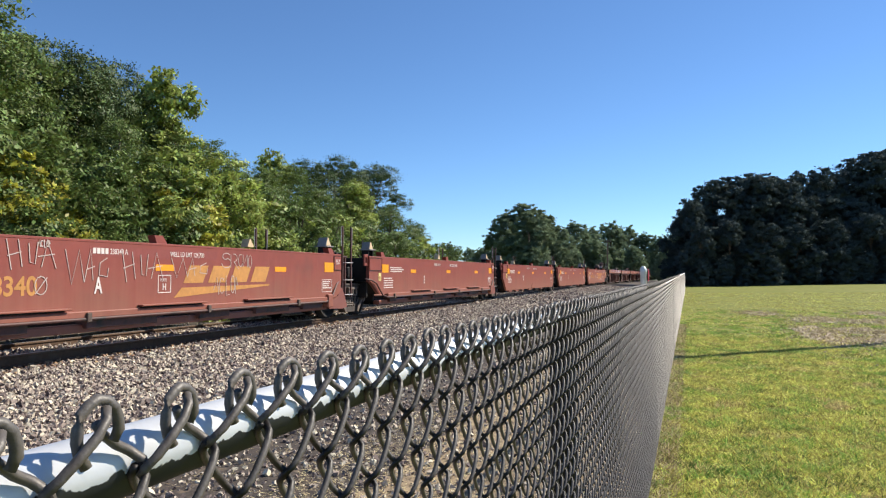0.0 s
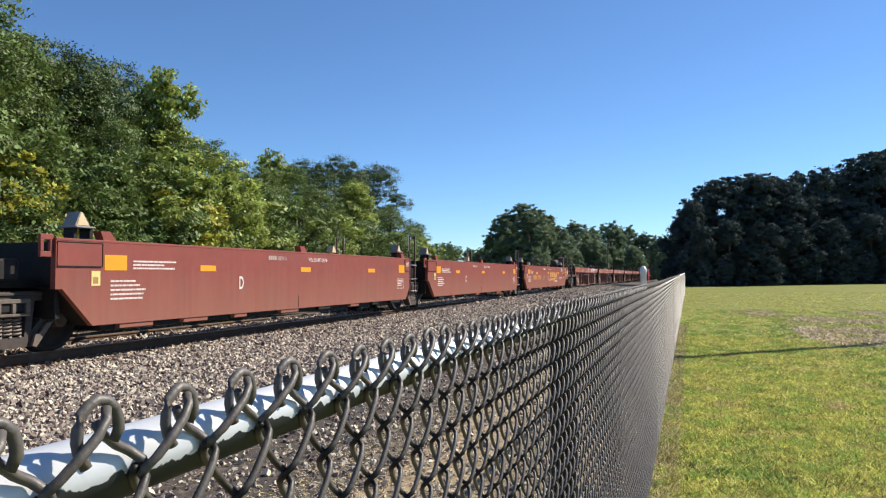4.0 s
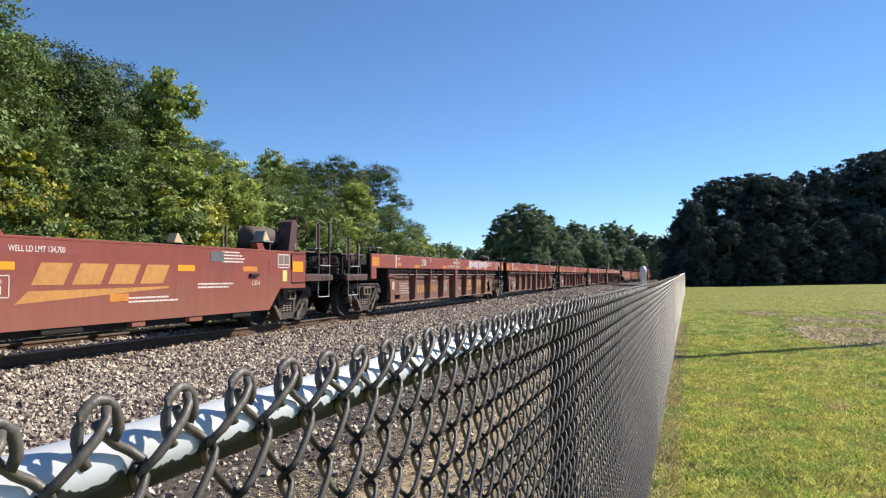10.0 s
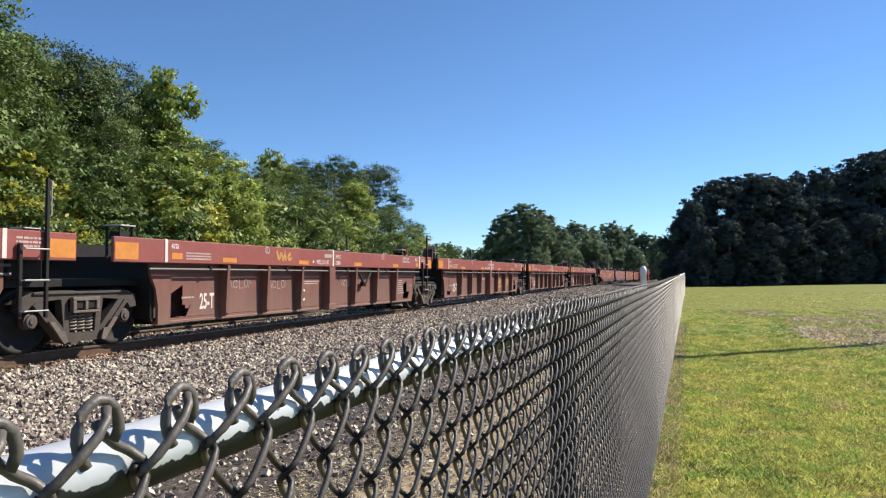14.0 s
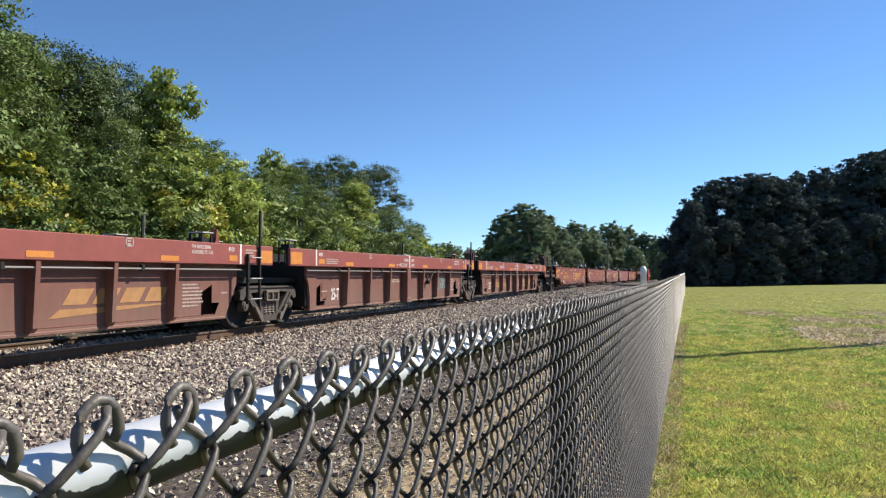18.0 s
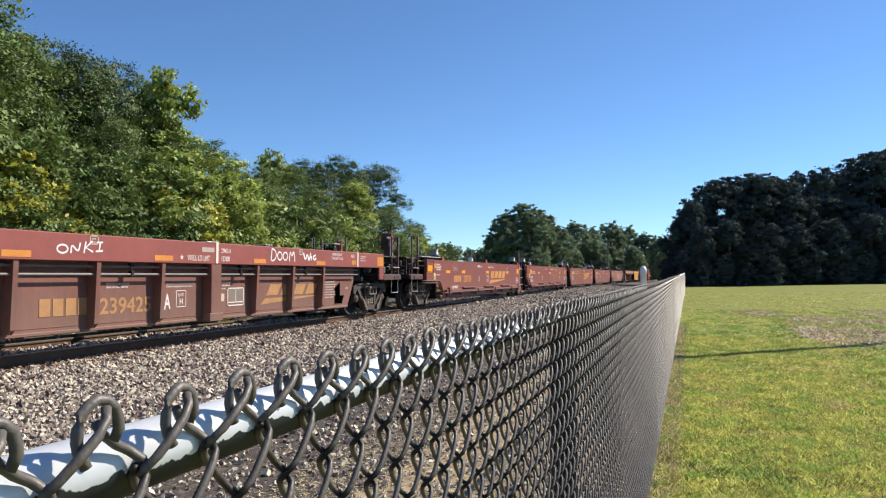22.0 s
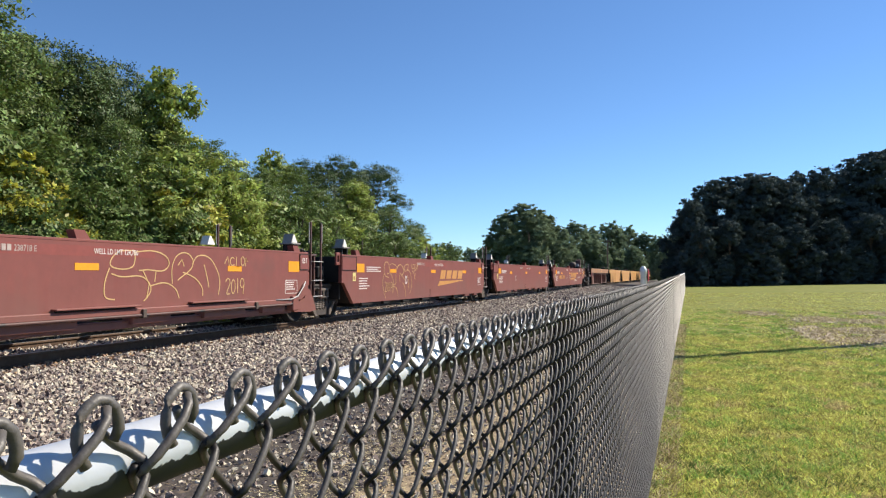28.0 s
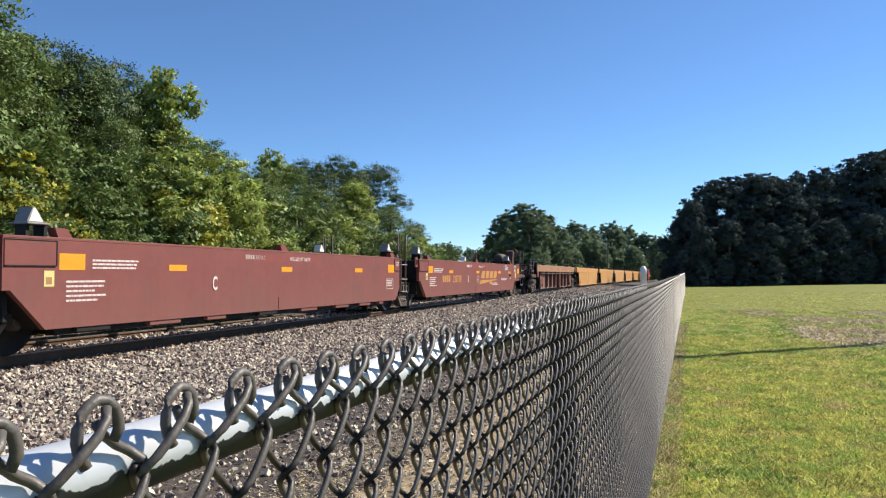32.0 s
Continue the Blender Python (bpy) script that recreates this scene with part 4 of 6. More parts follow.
def truck(parent, y, turning=True):
    """A two-axle truck under a unit at y along it."""
    t = part("truck", TRUCK[1], None, parent, "rusty cast steel two-axle truck")
    t.location = (0, y, 0)
    for sx in (1, -1):
        part("side_frame", TRUCK[0][sx], None, t)
        for sy in (-0.15, 0.0, 0.15):
            s = part("spring", TRUCK[2], None, t)
            s.location = (sx * 1.0, sy, 0)
    for a in (-0.89, 0.89):
        w = part("wheelset", TRUCK[4], None, t)
        w.location = (0, a, 0.475)
        if turning:
            WHEELSETS.append((w, a))
        for sx in (1, -1):
            c = part("bearing", TRUCK[3], None, t)
            c.location = (sx * 0.98, a, 0.475)
            c.rotation_euler = (0, 0, 0 if sx > 0 else math.pi)
    return t


def well_unit(name, label, at):
    ob = tagged(new(name), label, "rail car", "well car units of the train")
    ob.location = (TRACK_X, at, RAIL_Z)
    UNITS.append((ob, at))
    return ob


U = lambda u: u - PITCH / 2          # from the joint at the unit's leading end


def ladder(parent, y0, y1, x, z0, z1, rungs=(), mat=None, short=0.0):
    """Two rails with pale rungs; the leading rail may end lower."""
    for y in (y0, y1):
        if short and y == y0:
            part("ladder_rail", Shape().box(x - 0.025, x + 0.025, y - 0.03, y + 0.03, z0, short, 0.008), mat or M["black"], parent)
            continue
        part("ladder_rail", Shape().box(x - 0.022, x + 0.022, y - 0.026, y + 0.026, z0, z1, 0.006), mat or M["black"], parent)
        q = 0.07 if y == y1 else -0.07
        part("grab_iron", Shape().tube([(x, y, z1 - 0.52), (x, y + q, z1 - 0.50), (x, y + q, z1 - 0.02), (x, y, z1)], 0.010, 5), M["iron"], parent)
    for z in rungs:
        o = 0.07 if x > 0 else -0.07
        part("rung", Shape().tube([(x, y0, z), (x + o, y0 + 0.02, z), (x + o, y1 - 0.02, z), (x, y1, z)], 0.012, 6), M["iron"], parent)


def boxed(parent, y0, y1, z0, z1, mat, w=0.012, x=1.452, seed=0):
    """A stencilled frame with small print inside."""
    for a, b, c, d in ((y0, y1, z0, z0 + w), (y0, y1, z1 - w, z1), (y0, y0 + w, z0, z1), (y1 - w, y1, z0, z1)):
        part("stencil_frame", Shape().box(x - 0.002, x + 0.0015, a, b, c, d), mat, parent)
    bars(parent, y0 + 0.04, z1 - 0.04, (y1 - y0) - 0.09, max(2, int((z1 - z0 - 0.06) / 0.055)), mat, 0.05, 0.025, x=x, seed=seed)


def plate_stencil(parent, y, z, w, h, x=1.452):
    """A stencilled frame with the clearance plate's letter."""
    t = 0.014
    for a, b, c, d in ((y, y + w, z, z + t), (y, y + w, z + h - t, z + h), (y, y + t, z, z + h), (y + w - t, y + w, z, z + h)):
        part("stencil_frame", Shape().box(x - 0.002, x + 0.0015, a, b, c, d), M["white"], parent)
    lettering("PLATE", parent, y + w * 0.18, z + h * 0.64, h * 0.17, M["white"], x=x, squeeze=0.8)
    lettering("H", parent, y + w * 0.34, z + h * 0.17, h * 0.36, M["white"], x=x, squeeze=0.9)


def stencil_panes(parent, y0, y1, z0, z1, x=1.452):
    """Two dark painted panes in a white stencilled frame, with a line of small print below."""
    part("stencil_pane", Shape().box(x - 0.002, x + 0.001, y0, y1, z0 + 0.06, z1), M["olive"], parent, "dull brown painted inspection panel")
    m, t = (y0 + y1) / 2, 0.022
    for a, b, c, d in ((y0, y1, z0, z0 + t), (y0, y1, z0 + 0.06, z0 + 0.06 + t), (y0, y1, z1 - t, z1), (y0, y0 + t, z0, z1), (y1 - t, y1, z0, z1), (m - 0.008, m + 0.008, z0 + 0.06, z1)):
        part("stencil_frame", Shape().box(x - 0.002, x + 0.003, a, b, c, d), M["white"], parent)


def guides(ob, u, face="guide_tan"):
    """Sloping container guide on its bracket over an end of the well."""
    y = U(u)
    a, b = 0.92, 1.16
    out = [(y + 0.02, 1.865), (y + 0.30, 1.865), (y + 0.29, 1.90), (y + 0.15, 2.08), (y + 0.11, 2.08), (y + 0.03, 1.90)]
    # body coloured darker as in shade, side face paler as in sun
    part("guide", Shape().prism(out, a, b), M["wedge"], ob, "worn grey container guide casting, darkened as in shade")
    part("guide_face", Shape().prism([(y + 0.05, 1.88), (y + 0.28, 1.88), (y + 0.15, 2.07), (y + 0.12, 2.07)], 1.158, 1.166), M[face], ob, "pale painted guide face, coloured as sunlit")
    part("guide_base", Shape().box(a - 0.06, b + 0.06, y - 0.02, y + 0.36, 1.835, 1.865, 0.008), M["wedge"], ob)
    if u > 13:
        part("guide", Shape().prism(out, -1.34, -1.12), M[face], ob, "pale container guide casting")
    for q in (0.02, 0.32):
        for x in (a + 0.02, b - 0.12):
            part("guide_leg", Shape().box(x, x + 0.1, y + q, y + q + 0.06, 1.05, 1.84), M["black"], ob)
    part("cross_beam", Shape().box(-1.3, 1.3, y - 0.1, y + 0.5, 1.50, 1.62, 0.01), M["black"], ob)


def small_guide(ob, u):
    """Low guide frame behind the chord: thin legs under a pale worn plate."""
    for sx in (1, -1):
        a, b = sorted((sx * 0.85, sx * 1.18))
        part("guide_plate", Shape().box(a, b, U(u), U(u) + 0.34, 1.92, 1.945, 0.006), M["iron"], ob)
        part("guide", Shape().prism([(U(u) + 0.04, 1.72), (U(u) + 0.30, 1.72), (U(u) + 0.26, 1.84), (U(u) + 0.08, 1.84)], a + 0.05, b - 0.05), M["black"], ob)
        for q in (0.01, 0.29):
            for x in (a + 0.02, b - 0.05):
                part("guide_leg", Shape().box(x, x + 0.03, U(u) + q, U(u) + q + 0.03, 1.40, 1.93), M["black"], ob)


def well_floor(ob, paint):
    for k in range(8):
        u = 1.9 + k * 1.63
        part("cross_member", Shape().box(-1.15, 1.15, U(u) - 0.09, U(u) + 0.09, 0.27, 0.38, 0.01), M["black"], ob)
    for u0, u1 in ((-0.12, 1.5), (13.5, 15.08)):
        part("end_floor", Shape().box(-0.95, 0.95, U(u0), U(u1), 0.95, 1.07, 0.01), M["black"], ob)
        part("end_beam", Shape().box(-0.35, 0.35, U(u0), U(u1), 0.72, 0.95, 0.02), M["black"], ob)
    for u in (1.5, 13.55):
        part("bulkhead", Shape().box(-1.2, 1.2, U(u) - 0.05, U(u) + 0.05, 0.38, 1.45, 0.01), M["black"], ob)


def coupler(ob, u, way):
    y = U(u)
    part("coupler_shank", Shape().box(-0.09, 0.09, min(y, y + way * 0.62), max(y, y + way * 0.62), 0.72, 0.92, 0.02), M["rust"], ob)
    part("coupler_knuckle", Shape().box(-0.16, 0.2, min(y + way * 0.6, y + way * 0.92), max(y + way * 0.6, y + way * 0.92), 0.68, 0.98, 0.05), M["rust"], ob)
    hose = [(0.35, y, 0.82), (0.38, y + way * 0.2, 0.6), (0.3, y + way * 0.55, 0.42), (0.12, y + way * 0.85, 0.45)]
    part("air_hose", Shape().tube(hose, 0.022, 6), M["black"], ob, smooth=True)


def end_platform(ob, u0, u1, way, brake="", poles=(), red=True, brake_at=0.5):
    """Crossover deck past the end truck: grating, end sill, steps, ladders, and brake gear."""
    y0, y1 = sorted((U(u0), U(u1)))
    tip = y1 if way > 0 else y0
    part("end_sill", Shape().box(-1.38, 1.38, y0, y1, 1.02, 1.16, 0.015), M["black"], ob)
    part("draft_sill", Shape().box(-0.42, 0.42, y0, y1, 0.70, 1.02, 0.03), M["black"], ob)
    part("side_bracket", Shape().box(1.36, 1.42, y0 + 0.05, y1 - 0.15, 0.98, 1.14, 0.01), M["ladder"] if red else M["black"], ob)
    part("draft_housing", Shape().box(-0.75, 0.7, y0 + 0.1, y1 - 0.1, 1.16, 1.5, 0.04), M["black"], ob)
    deck = Shape()
    for k in range(9):
        a = y0 + (y1 - y0) * k / 9
        deck.box(-1.25, 1.25, a + 0.015, a + 0.035, 1.66, 1.70)
    part("crossover_grating", deck, M["black"], ob)
    part("grating_edge", Shape().box(1.25, 1.28, y0, y1, 1.66, 1.70, 0.006), M["rust"], ob)
    for k in (0.12, 0.88):
        a = y0 + (y1 - y0) * k
        for sx in (0.7, -0.7, 1.2, -1.2):
            part("deck_post", Shape().box(sx - 0.03, sx + 0.03, a - 0.03, a + 0.03, 1.14, 1.66), M["black"], ob)
    for sx in (1.32, -1.32):
        for k, (p, top) in enumerate(poles):
            part("handrail_post", Shape().box(sx - 0.022, sx + 0.022, U(p) - 0.026, U(p) + 0.026, 0.95, top, 0.006), M["ladder"], ob)
            q = 0.1 if k % 2 else -0.1
            part("grab_iron", Shape().tube([(sx, U(p), top - 0.62), (sx, U(p) + q, top - 0.6), (sx, U(p) + q, top - 0.03), (sx, U(p), top)], 0.010, 5), M["iron"], ob)
        a, c = U(poles[0][0]), U(poles[-1][0])
        part("step", Shape().tube([(sx, a, 1.05), (sx, a, 0.60), (sx, c, 0.60), (sx, c, 1.05)], 0.014, 6), M["iron"], ob, "pale bent sill step")
        part("rung", Shape().tube([(sx * 1.04, a, 1.36), (sx * 1.04, c, 1.36)], 0.012, 6), M["iron"], ob)
    part("stencil_plate", Shape().box(1.40, 1.43, min(a, c), max(a, c), 1.0, 1.12, 0.005), M["ladder"], ob)
    # a litter of valves, pipes and brackets behind the steps
    rng = random.Random(int(abs(u0) * 100))
    for k in range(20):
        yy, zz, xx = rng.uniform(y0 + 0.1, y1 - 0.1), rng.uniform(1.2, 1.62), rng.uniform(0.2, 1.18)
        if k % 2:
            part("brake_valve", Shape().box(xx - 0.1, xx + 0.1, yy - 0.08, yy + 0.08, zz - 0.1, zz + 0.1, 0.02), (M["black"], M["ladder"], M["black"], M["cast"])[k // 2 % 4], ob)
        else:
            part("brake_pipe", Shape().tube([(xx, yy, 1.1), (xx, yy, zz), (xx + 0.2, yy + 0.15 * way, zz + 0.04), (1.25, yy + 0.3 * way, zz)], 0.016, 5), M["ladder"] if k % 4 else M["black"], ob)
    if "wheel" in brake:
        by = U(u0) + way * brake_at
        wy = by + 0.12 if "tank" in brake else by - 0.34        # the wheel's plane
        hub = by if "tank" in brake else by - 0.2
        w = Shape()
        w.tube([(1.02 + 0.27 * math.cos(t), wy, 2.24 + 0.27 * math.sin(t)) for t in [2 * math.pi * k / 24 for k in range(25)]], 0.018, 6, False)
        for k in range(5):
            t = 2 * math.pi * k / 5
            w.tube([(1.02, hub, 2.24), (1.02 + 0.27 * math.cos(t), wy, 2.24 + 0.27 * math.sin(t))], [0.035, 0.013], 5)
        w.lathe([(min(wy, hub) - 0.02, 0.05), (max(wy, hub), 0.09), (max(wy, hub) + 0.02, 0.02)], (1.02, 0, 2.24), "y", 12)
        part("brake_wheel", w, M["ladder"], ob, "round spoked hand brake wheel")
        part("brake_housing", Shape().prism([(by - 0.42, 1.66), (by - 0.20, 1.52), (by - 0.04, 1.62), (by, 2.28), (by - 0.12, 2.42), (by - 0.28, 2.36)] if "tank" in brake else [(by - 0.2, 1.9), (by + 0.1, 1.9), (by + 0.06, 2.42), (by - 0.18, 2.42)], 0.78, 1.12), M["ladder"], ob)
        part("brake_column", Shape().box(0.85, 1.1, by - 0.15, by, 1.1, 1.92, 0.01), M["ladder"], ob)
        part("brake_chain", Shape().tube([(1.08, by - 0.1, 2.1), (1.14, by - 0.12, 1.6), (1.1, by - 0.05, 1.2)], 0.014, 5), M["iron"], ob)
    if "tank" in brake:
        ty = U(u0) - 0.62 * way
        part("air_reservoir", Shape().lathe([(-0.6, 0.07), (-0.55, 0.19), (-0.46, 0.25), (0.46, 0.25), (0.55, 0.19), (0.6, 0.07)], (0.6, ty, 1.97), "y", 20), M["rust"], ob, "dark rusty cylindrical air reservoir", True)
        for q in (-0.35, 0.35):
            part("tank_bracket", Shape().box(0.28, 0.85, ty + q - 0.04, ty + q + 0.04, 1.6, 1.85, 0.01), M["black"], ob)
    coupler(ob, u1, way)


def smooth_unit(at, letter, number="", logo=False, sill=False, first=False, last=False, seed=0):
    """A smooth-sided well unit with plain tall red sides."""
    what = "red-brown smooth-sided container well car unit, empty" + (", with stepped lower sill" if sill else "")
    paint = M["red_worn"] if seed >= 200 else M["red"]
    ob = well_unit("well_car_unit", what, at)
    low = 0.58 if sill else 0.38
    left = [(-0.16, 1.62), (-0.16, 0.94), (1.1, 0.94), (1.45, 0.66), (1.58, low)] if first else [(0.66, 1.62), (0.66, 0.93), (0.78, 0.93), (1.34, low)]
    right = [(13.95, low + 0.02), (14.38, 0.84), (15.45, 0.84), (15.45, 1.62)] if last else [(13.85, low), (14.14, 0.72), (14.14, 1.62)]
    side = left + right
    ends = (-0.16 if first else 0.66, 15.45 if last else 14.14)
    for sx in (1, -1):
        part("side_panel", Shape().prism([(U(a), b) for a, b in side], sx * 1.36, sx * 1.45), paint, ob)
        part("top_chord", Shape().box(sx * 1.28, sx * 1.455, U(ends[0]), U(ends[1]), 1.615, 1.655, 0.006), paint, ob)
        part("bottom_sill", Shape().box(sx * 1.15, sx * 1.34, U(1.6), U(13.6), 0.28, 0.40, 0.01), paint if sill else M["black"], ob)
    well_floor(ob, paint)
    rng = random.Random(seed)
    if not first:
        # dark web behind the slanted end, and a lifting lug with a square eye
        for sx in (1, -1):
            part("end_bulkhead", Shape().box(0.1 * sx, 1.30 * sx, U(0.80), U(0.88), 0.5, 1.60, 0.01), M["black"], ob)
            part("end_web", Shape().prism([(U(0.70), 0.95), (U(0.78), 0.93), (U(1.34), low), (U(1.5), low), (U(0.9), 0.95)], *sorted((sx * 1.02, sx * 1.358))), M["black"], ob)
            for a, b, z0, z1 in ((0.44, 0.66, 1.62, 1.70), (0.44, 0.66, 1.38, 1.46), (0.44, 0.50, 1.46, 1.62), (0.60, 0.66, 1.46, 1.62)):
                part("lifting_lug", Shape().box(sx * 1.36, sx * 1.41, U(a), U(b), z0, z1, 0.006), paint, ob)
    if sill:
        # outer sill with pipe, shelves and dark boxes under them
        part("sill_angle", Shape().box(1.36, 1.50, U(1.9), U(13.4), 0.50, 0.60, 0.012), paint, ob)
        lead = [(1.48, U(-0.7), 0.93), (1.5, U(0.98), 0.92), (1.5, U(1.12), 0.87), (1.5, U(1.42), 0.55), (1.5, U(1.58), 0.485)] if first else [(1.48, U(0.35), 1.02), (1.5, U(0.7), 0.99), (1.5, U(1.05), 0.90), (1.5, U(1.5), 0.55), (1.5, U(1.9), 0.485)]
        part("side_pipe", Shape().tube(lead + [(1.5, U(13.3), 0.485), (1.5, U(13.6), 0.62), (1.46, U(13.9), 0.9), (1.42, U(14.1), 0.98)], 0.024, 8), M["ladder"], ob, "bent brake pipe along the sill", True)
        if not last:
            part("end_skirt", Shape().prism([(U(13.62), 0.30), (U(14.35), 0.27), (U(14.62), 0.31), (U(14.46), 0.60), (U(14.32), 0.80), (U(14.18), 0.80), (U(14.08), 0.60), (U(13.85), 0.53), (U(13.62), 0.53)], 1.33, 1.40), M["red_worn"], ob, "slanted red end casting over the wheel")
            part("end_bracket", Shape().box(1.36, 1.53, U(13.34), U(13.60), 0.34, 0.66, 0.02), paint, ob)
        if seed >= 200 and not first:
            part("loose_cable", Shape().tube([(1.50, U(12.7), 0.60), (1.53, U(13.3), 0.60), (1.53, U(13.55), 0.66), (1.50, U(13.85), 0.86), (1.45, U(14.02), 0.98)], 0.014, 6), M["iron"], ob, "pale loose cable at the end of the sill", True)
        for u, w in ((3.8, 1.8), (7.0, 1.65), (9.9, 1.75)):
            part("step_shelf", Shape().box(1.43, 1.56, U(u), U(u + w), 0.628, 0.655, 0.006), paint, ob)
            part("shelf_web", Shape().box(1.43, 1.475, U(u + 0.06), U(u + w - 0.06), 0.598, 0.632), M["black"], ob)
        for u, w in ((2.2, 0.5), (3.9, 1.1), (6.0, 1.5), (8.6, 0.9), (10.4, 1.3), (12.3, 0.9)):
            part("under_box", Shape().box(1.2, 1.42, U(u), U(u + w), 0.34, 0.48, 0.01), paint if seed >= 200 else M["ladder"], ob)
        for u in (2.3, 5.9, 8.7, 11.9):
            part("pipe_clamp", Shape().box(1.45, 1.54, U(u), U(u + 0.09), 0.44, 0.58, 0.01), M["rust"], ob)
    else:
        for u in (1.9, 3.4, 4.9, 6.6, 8.3, 10.0, 11.4, 12.7):
            part("jacking_pad", Shape().box(1.2, 1.43, U(u), U(u + rng.uniform(0.3, 0.8)), 0.30, 0.385, 0.01), M["black"] if rng.random() < 0.6 else paint, ob)
        part("seam", Shape().box(1.45, 1.456, U(7.29), U(7.305), 0.40, 0.66), M["black"], ob)
    if first:
        part("side_pipe", Shape().tube([(1.46, U(-0.7), 0.86), (1.49, U(0.95), 0.85), (1.49, U(1.06), 0.80), (1.49, U(1.32), 0.50), (1.49, U(1.6), 0.43)], 0.020, 8), M["ladder"], ob, smooth=True)
        part("sill_bracket", Shape().box(1.45, 1.56, U(2.05), U(2.22), 0.44, 0.68, 0.02), paint, ob)
    # raised plates at the ends of the side
    pl, pr = ((-0.15, 0.51) if first else (0.68, 1.5)), ((14.82, 15.43) if last else (13.75, 14.13))
    for a, b in (pl, pr):
        part("end_plate", Shape().box(1.45, 1.462, U(a), U(b), 1.26 if not (last and a > 14) else 0.97, 1.60, 0.004), paint, ob)
        for z in (1.255 if not (last and a > 14) else 0.965, 1.602):
            part("plate_rim", Shape().box(1.45, 1.47, U(a), U(b), z - 0.008, z + 0.006, 0.003), M["black"], ob)
        part("plate_rim", Shape().box(1.45, 1.47, U(b if a < 5 else a) - 0.008, U(b if a < 5 else a) + 0.008, 1.26, 1.60, 0.003), M["black"], ob)
    # markings
    if not first:
        patch(ob, U(1.55), 1.20, 0.46, 0.235, M["yellow"])
    else:
        patch(ob, U(-0.09), 1.22, 0.46, 0.235, M["yellow"], x=1.464)
        patch(ob, U(1.91), 1.20, 0.47, 0.105, M["yellow"])
    patch(ob, U(14.86 if last else 13.27), 1.20, 0.46, 0.235, M["yellow"], x=1.464 if last else 1.452)
    pu = 0.56 if first else 1.30
    patch(ob, U(pu), 0.97, 0.17, 0.22, M["placard"], name="placard")
    part("placard_mark", Shape().box(1.454, 1.4565, U(pu + 0.03), U(pu + 0.13), 1.0, 1.1, 0.0), M["gold_dim"], ob)
    for u in (3.82, 7.40, 11.05):
        patch(ob, U(u), 1.20, 0.45, 0.105, M["yellow"])
    if first:
        patch(ob, U(0.58), 1.36, 0.24, 0.17, M["faded"], name="painted_patch")
        bars(ob, U(0.86), 1.52, 0.62, 4, M["white"], 0.062, seed=seed)
        bars(ob, U(0.86), 1.15, 0.5, 1, M["white"], 0.068, seed=seed + 1)
        bars(ob, U(2.6), 0.72, 0.85, 2, M["white"], 0.06, seed=seed + 2)
    else:
        bars(ob, U(2.15), 1.36, 1.05, 3, M["white"], 0.055, seed=seed)
        bars(ob, U(1.68), 1.05, 0.75, 5, M["white"], 0.068, seed=seed + 1)
    if not last:
        boxed(ob, U(13.14), U(13.65), 0.72, 1.02, M["white"], seed=seed)
        lettering("125 T", ob, U(13.83), 1.40, 0.12, M["white"], x=1.464, squeeze=0.62)
    else:
        bars(ob, U(12.3), 1.58, 0.75, 4, M["white"], 0.06, seed=seed + 5)
        bars(ob, U(11.6), 0.98, 1.1, 2, M["white"], 0.06, seed=seed + 6)
        bars(ob, U(9.9), 0.78, 1.2, 2, M["white"], 0.06, seed=seed + 7)
        lettering("L 261-6", ob, U(13.3), 0.93, 0.09, M["white"], squeeze=0.75)
        stencil_panes(ob, U(14.26), U(14.74), 1.28, 1.58)
        patch(ob, U(14.46), 0.99, 0.18, 0.24, M["placard"], name="placard")
        patch(ob, U(13.92), 1.14, 0.26, 0.3, M["red_dark"], name="painted_patch")
        patch(ob, U(12.98), 1.20, 0.5, 0.1, M["faded"])
        patch(ob, U(9.5), 0.72, 0.4, 0.12, M["faded"])
        patch(ob, U(11.95), 1.38, 0.4, 0.19, M["grey"], name="painted_patch")
        part("latch", Shape().box(1.45, 1.50, U(13.2), U(13.5), 1.10, 1.16, 0.01), M["black"], ob)
    if number:
        lettering(number + " " + letter, ob, U(6.40), 1.45, 0.085, M["white"], squeeze=0.8)
        for k in range(4):
            patch(ob, U(6.06 + k * 0.08), 1.45, 0.06, 0.085, M["white"], name="lettering", x=1.454)
    else:
        lettering(("238718 " if seed >= 200 else "238340 ") + letter, ob, U(6.40), 1.45, 0.085, M["faded_white"], squeeze=0.8, x=1.454)
        for k in range(4):
            patch(ob, U(6.06 + k * 0.08), 1.45, 0.06, 0.085, M["faded_white"], name="lettering", x=1.454)
    part("stencil_band", Shape().box(1.449, 1.4515, U(6.0), U(9.05), 1.41, 1.56), M["red_dark"], ob)
    lettering("WELL LD LMT 124,700", ob, U(7.75), 1.445, 0.085, M["white"], squeeze=0.8, x=1.454)
    lettering(letter, ob, U((6.1 if number == "238340" else 6.18) if number else 5.0), 0.86, 0.25, M["white"], squeeze=0.62, x=1.458)
    if number:
        plate_stencil(ob, U(7.46), 0.83, 0.32, 0.30)
    if number:
        nu = 4.25 if last else 4.05
        lettering(number, ob, U(nu), 0.86, 0.26, M["gold"], squeeze=0.98)
        for k in range(4):
            patch(ob, U(nu - 1.2 + k * 0.23), 0.87, 0.185, 0.24, M["gold"], name="lettering")
    if logo:
        emblem(ob, U(7.98 if number else 8.2), 0.74, 2.9)
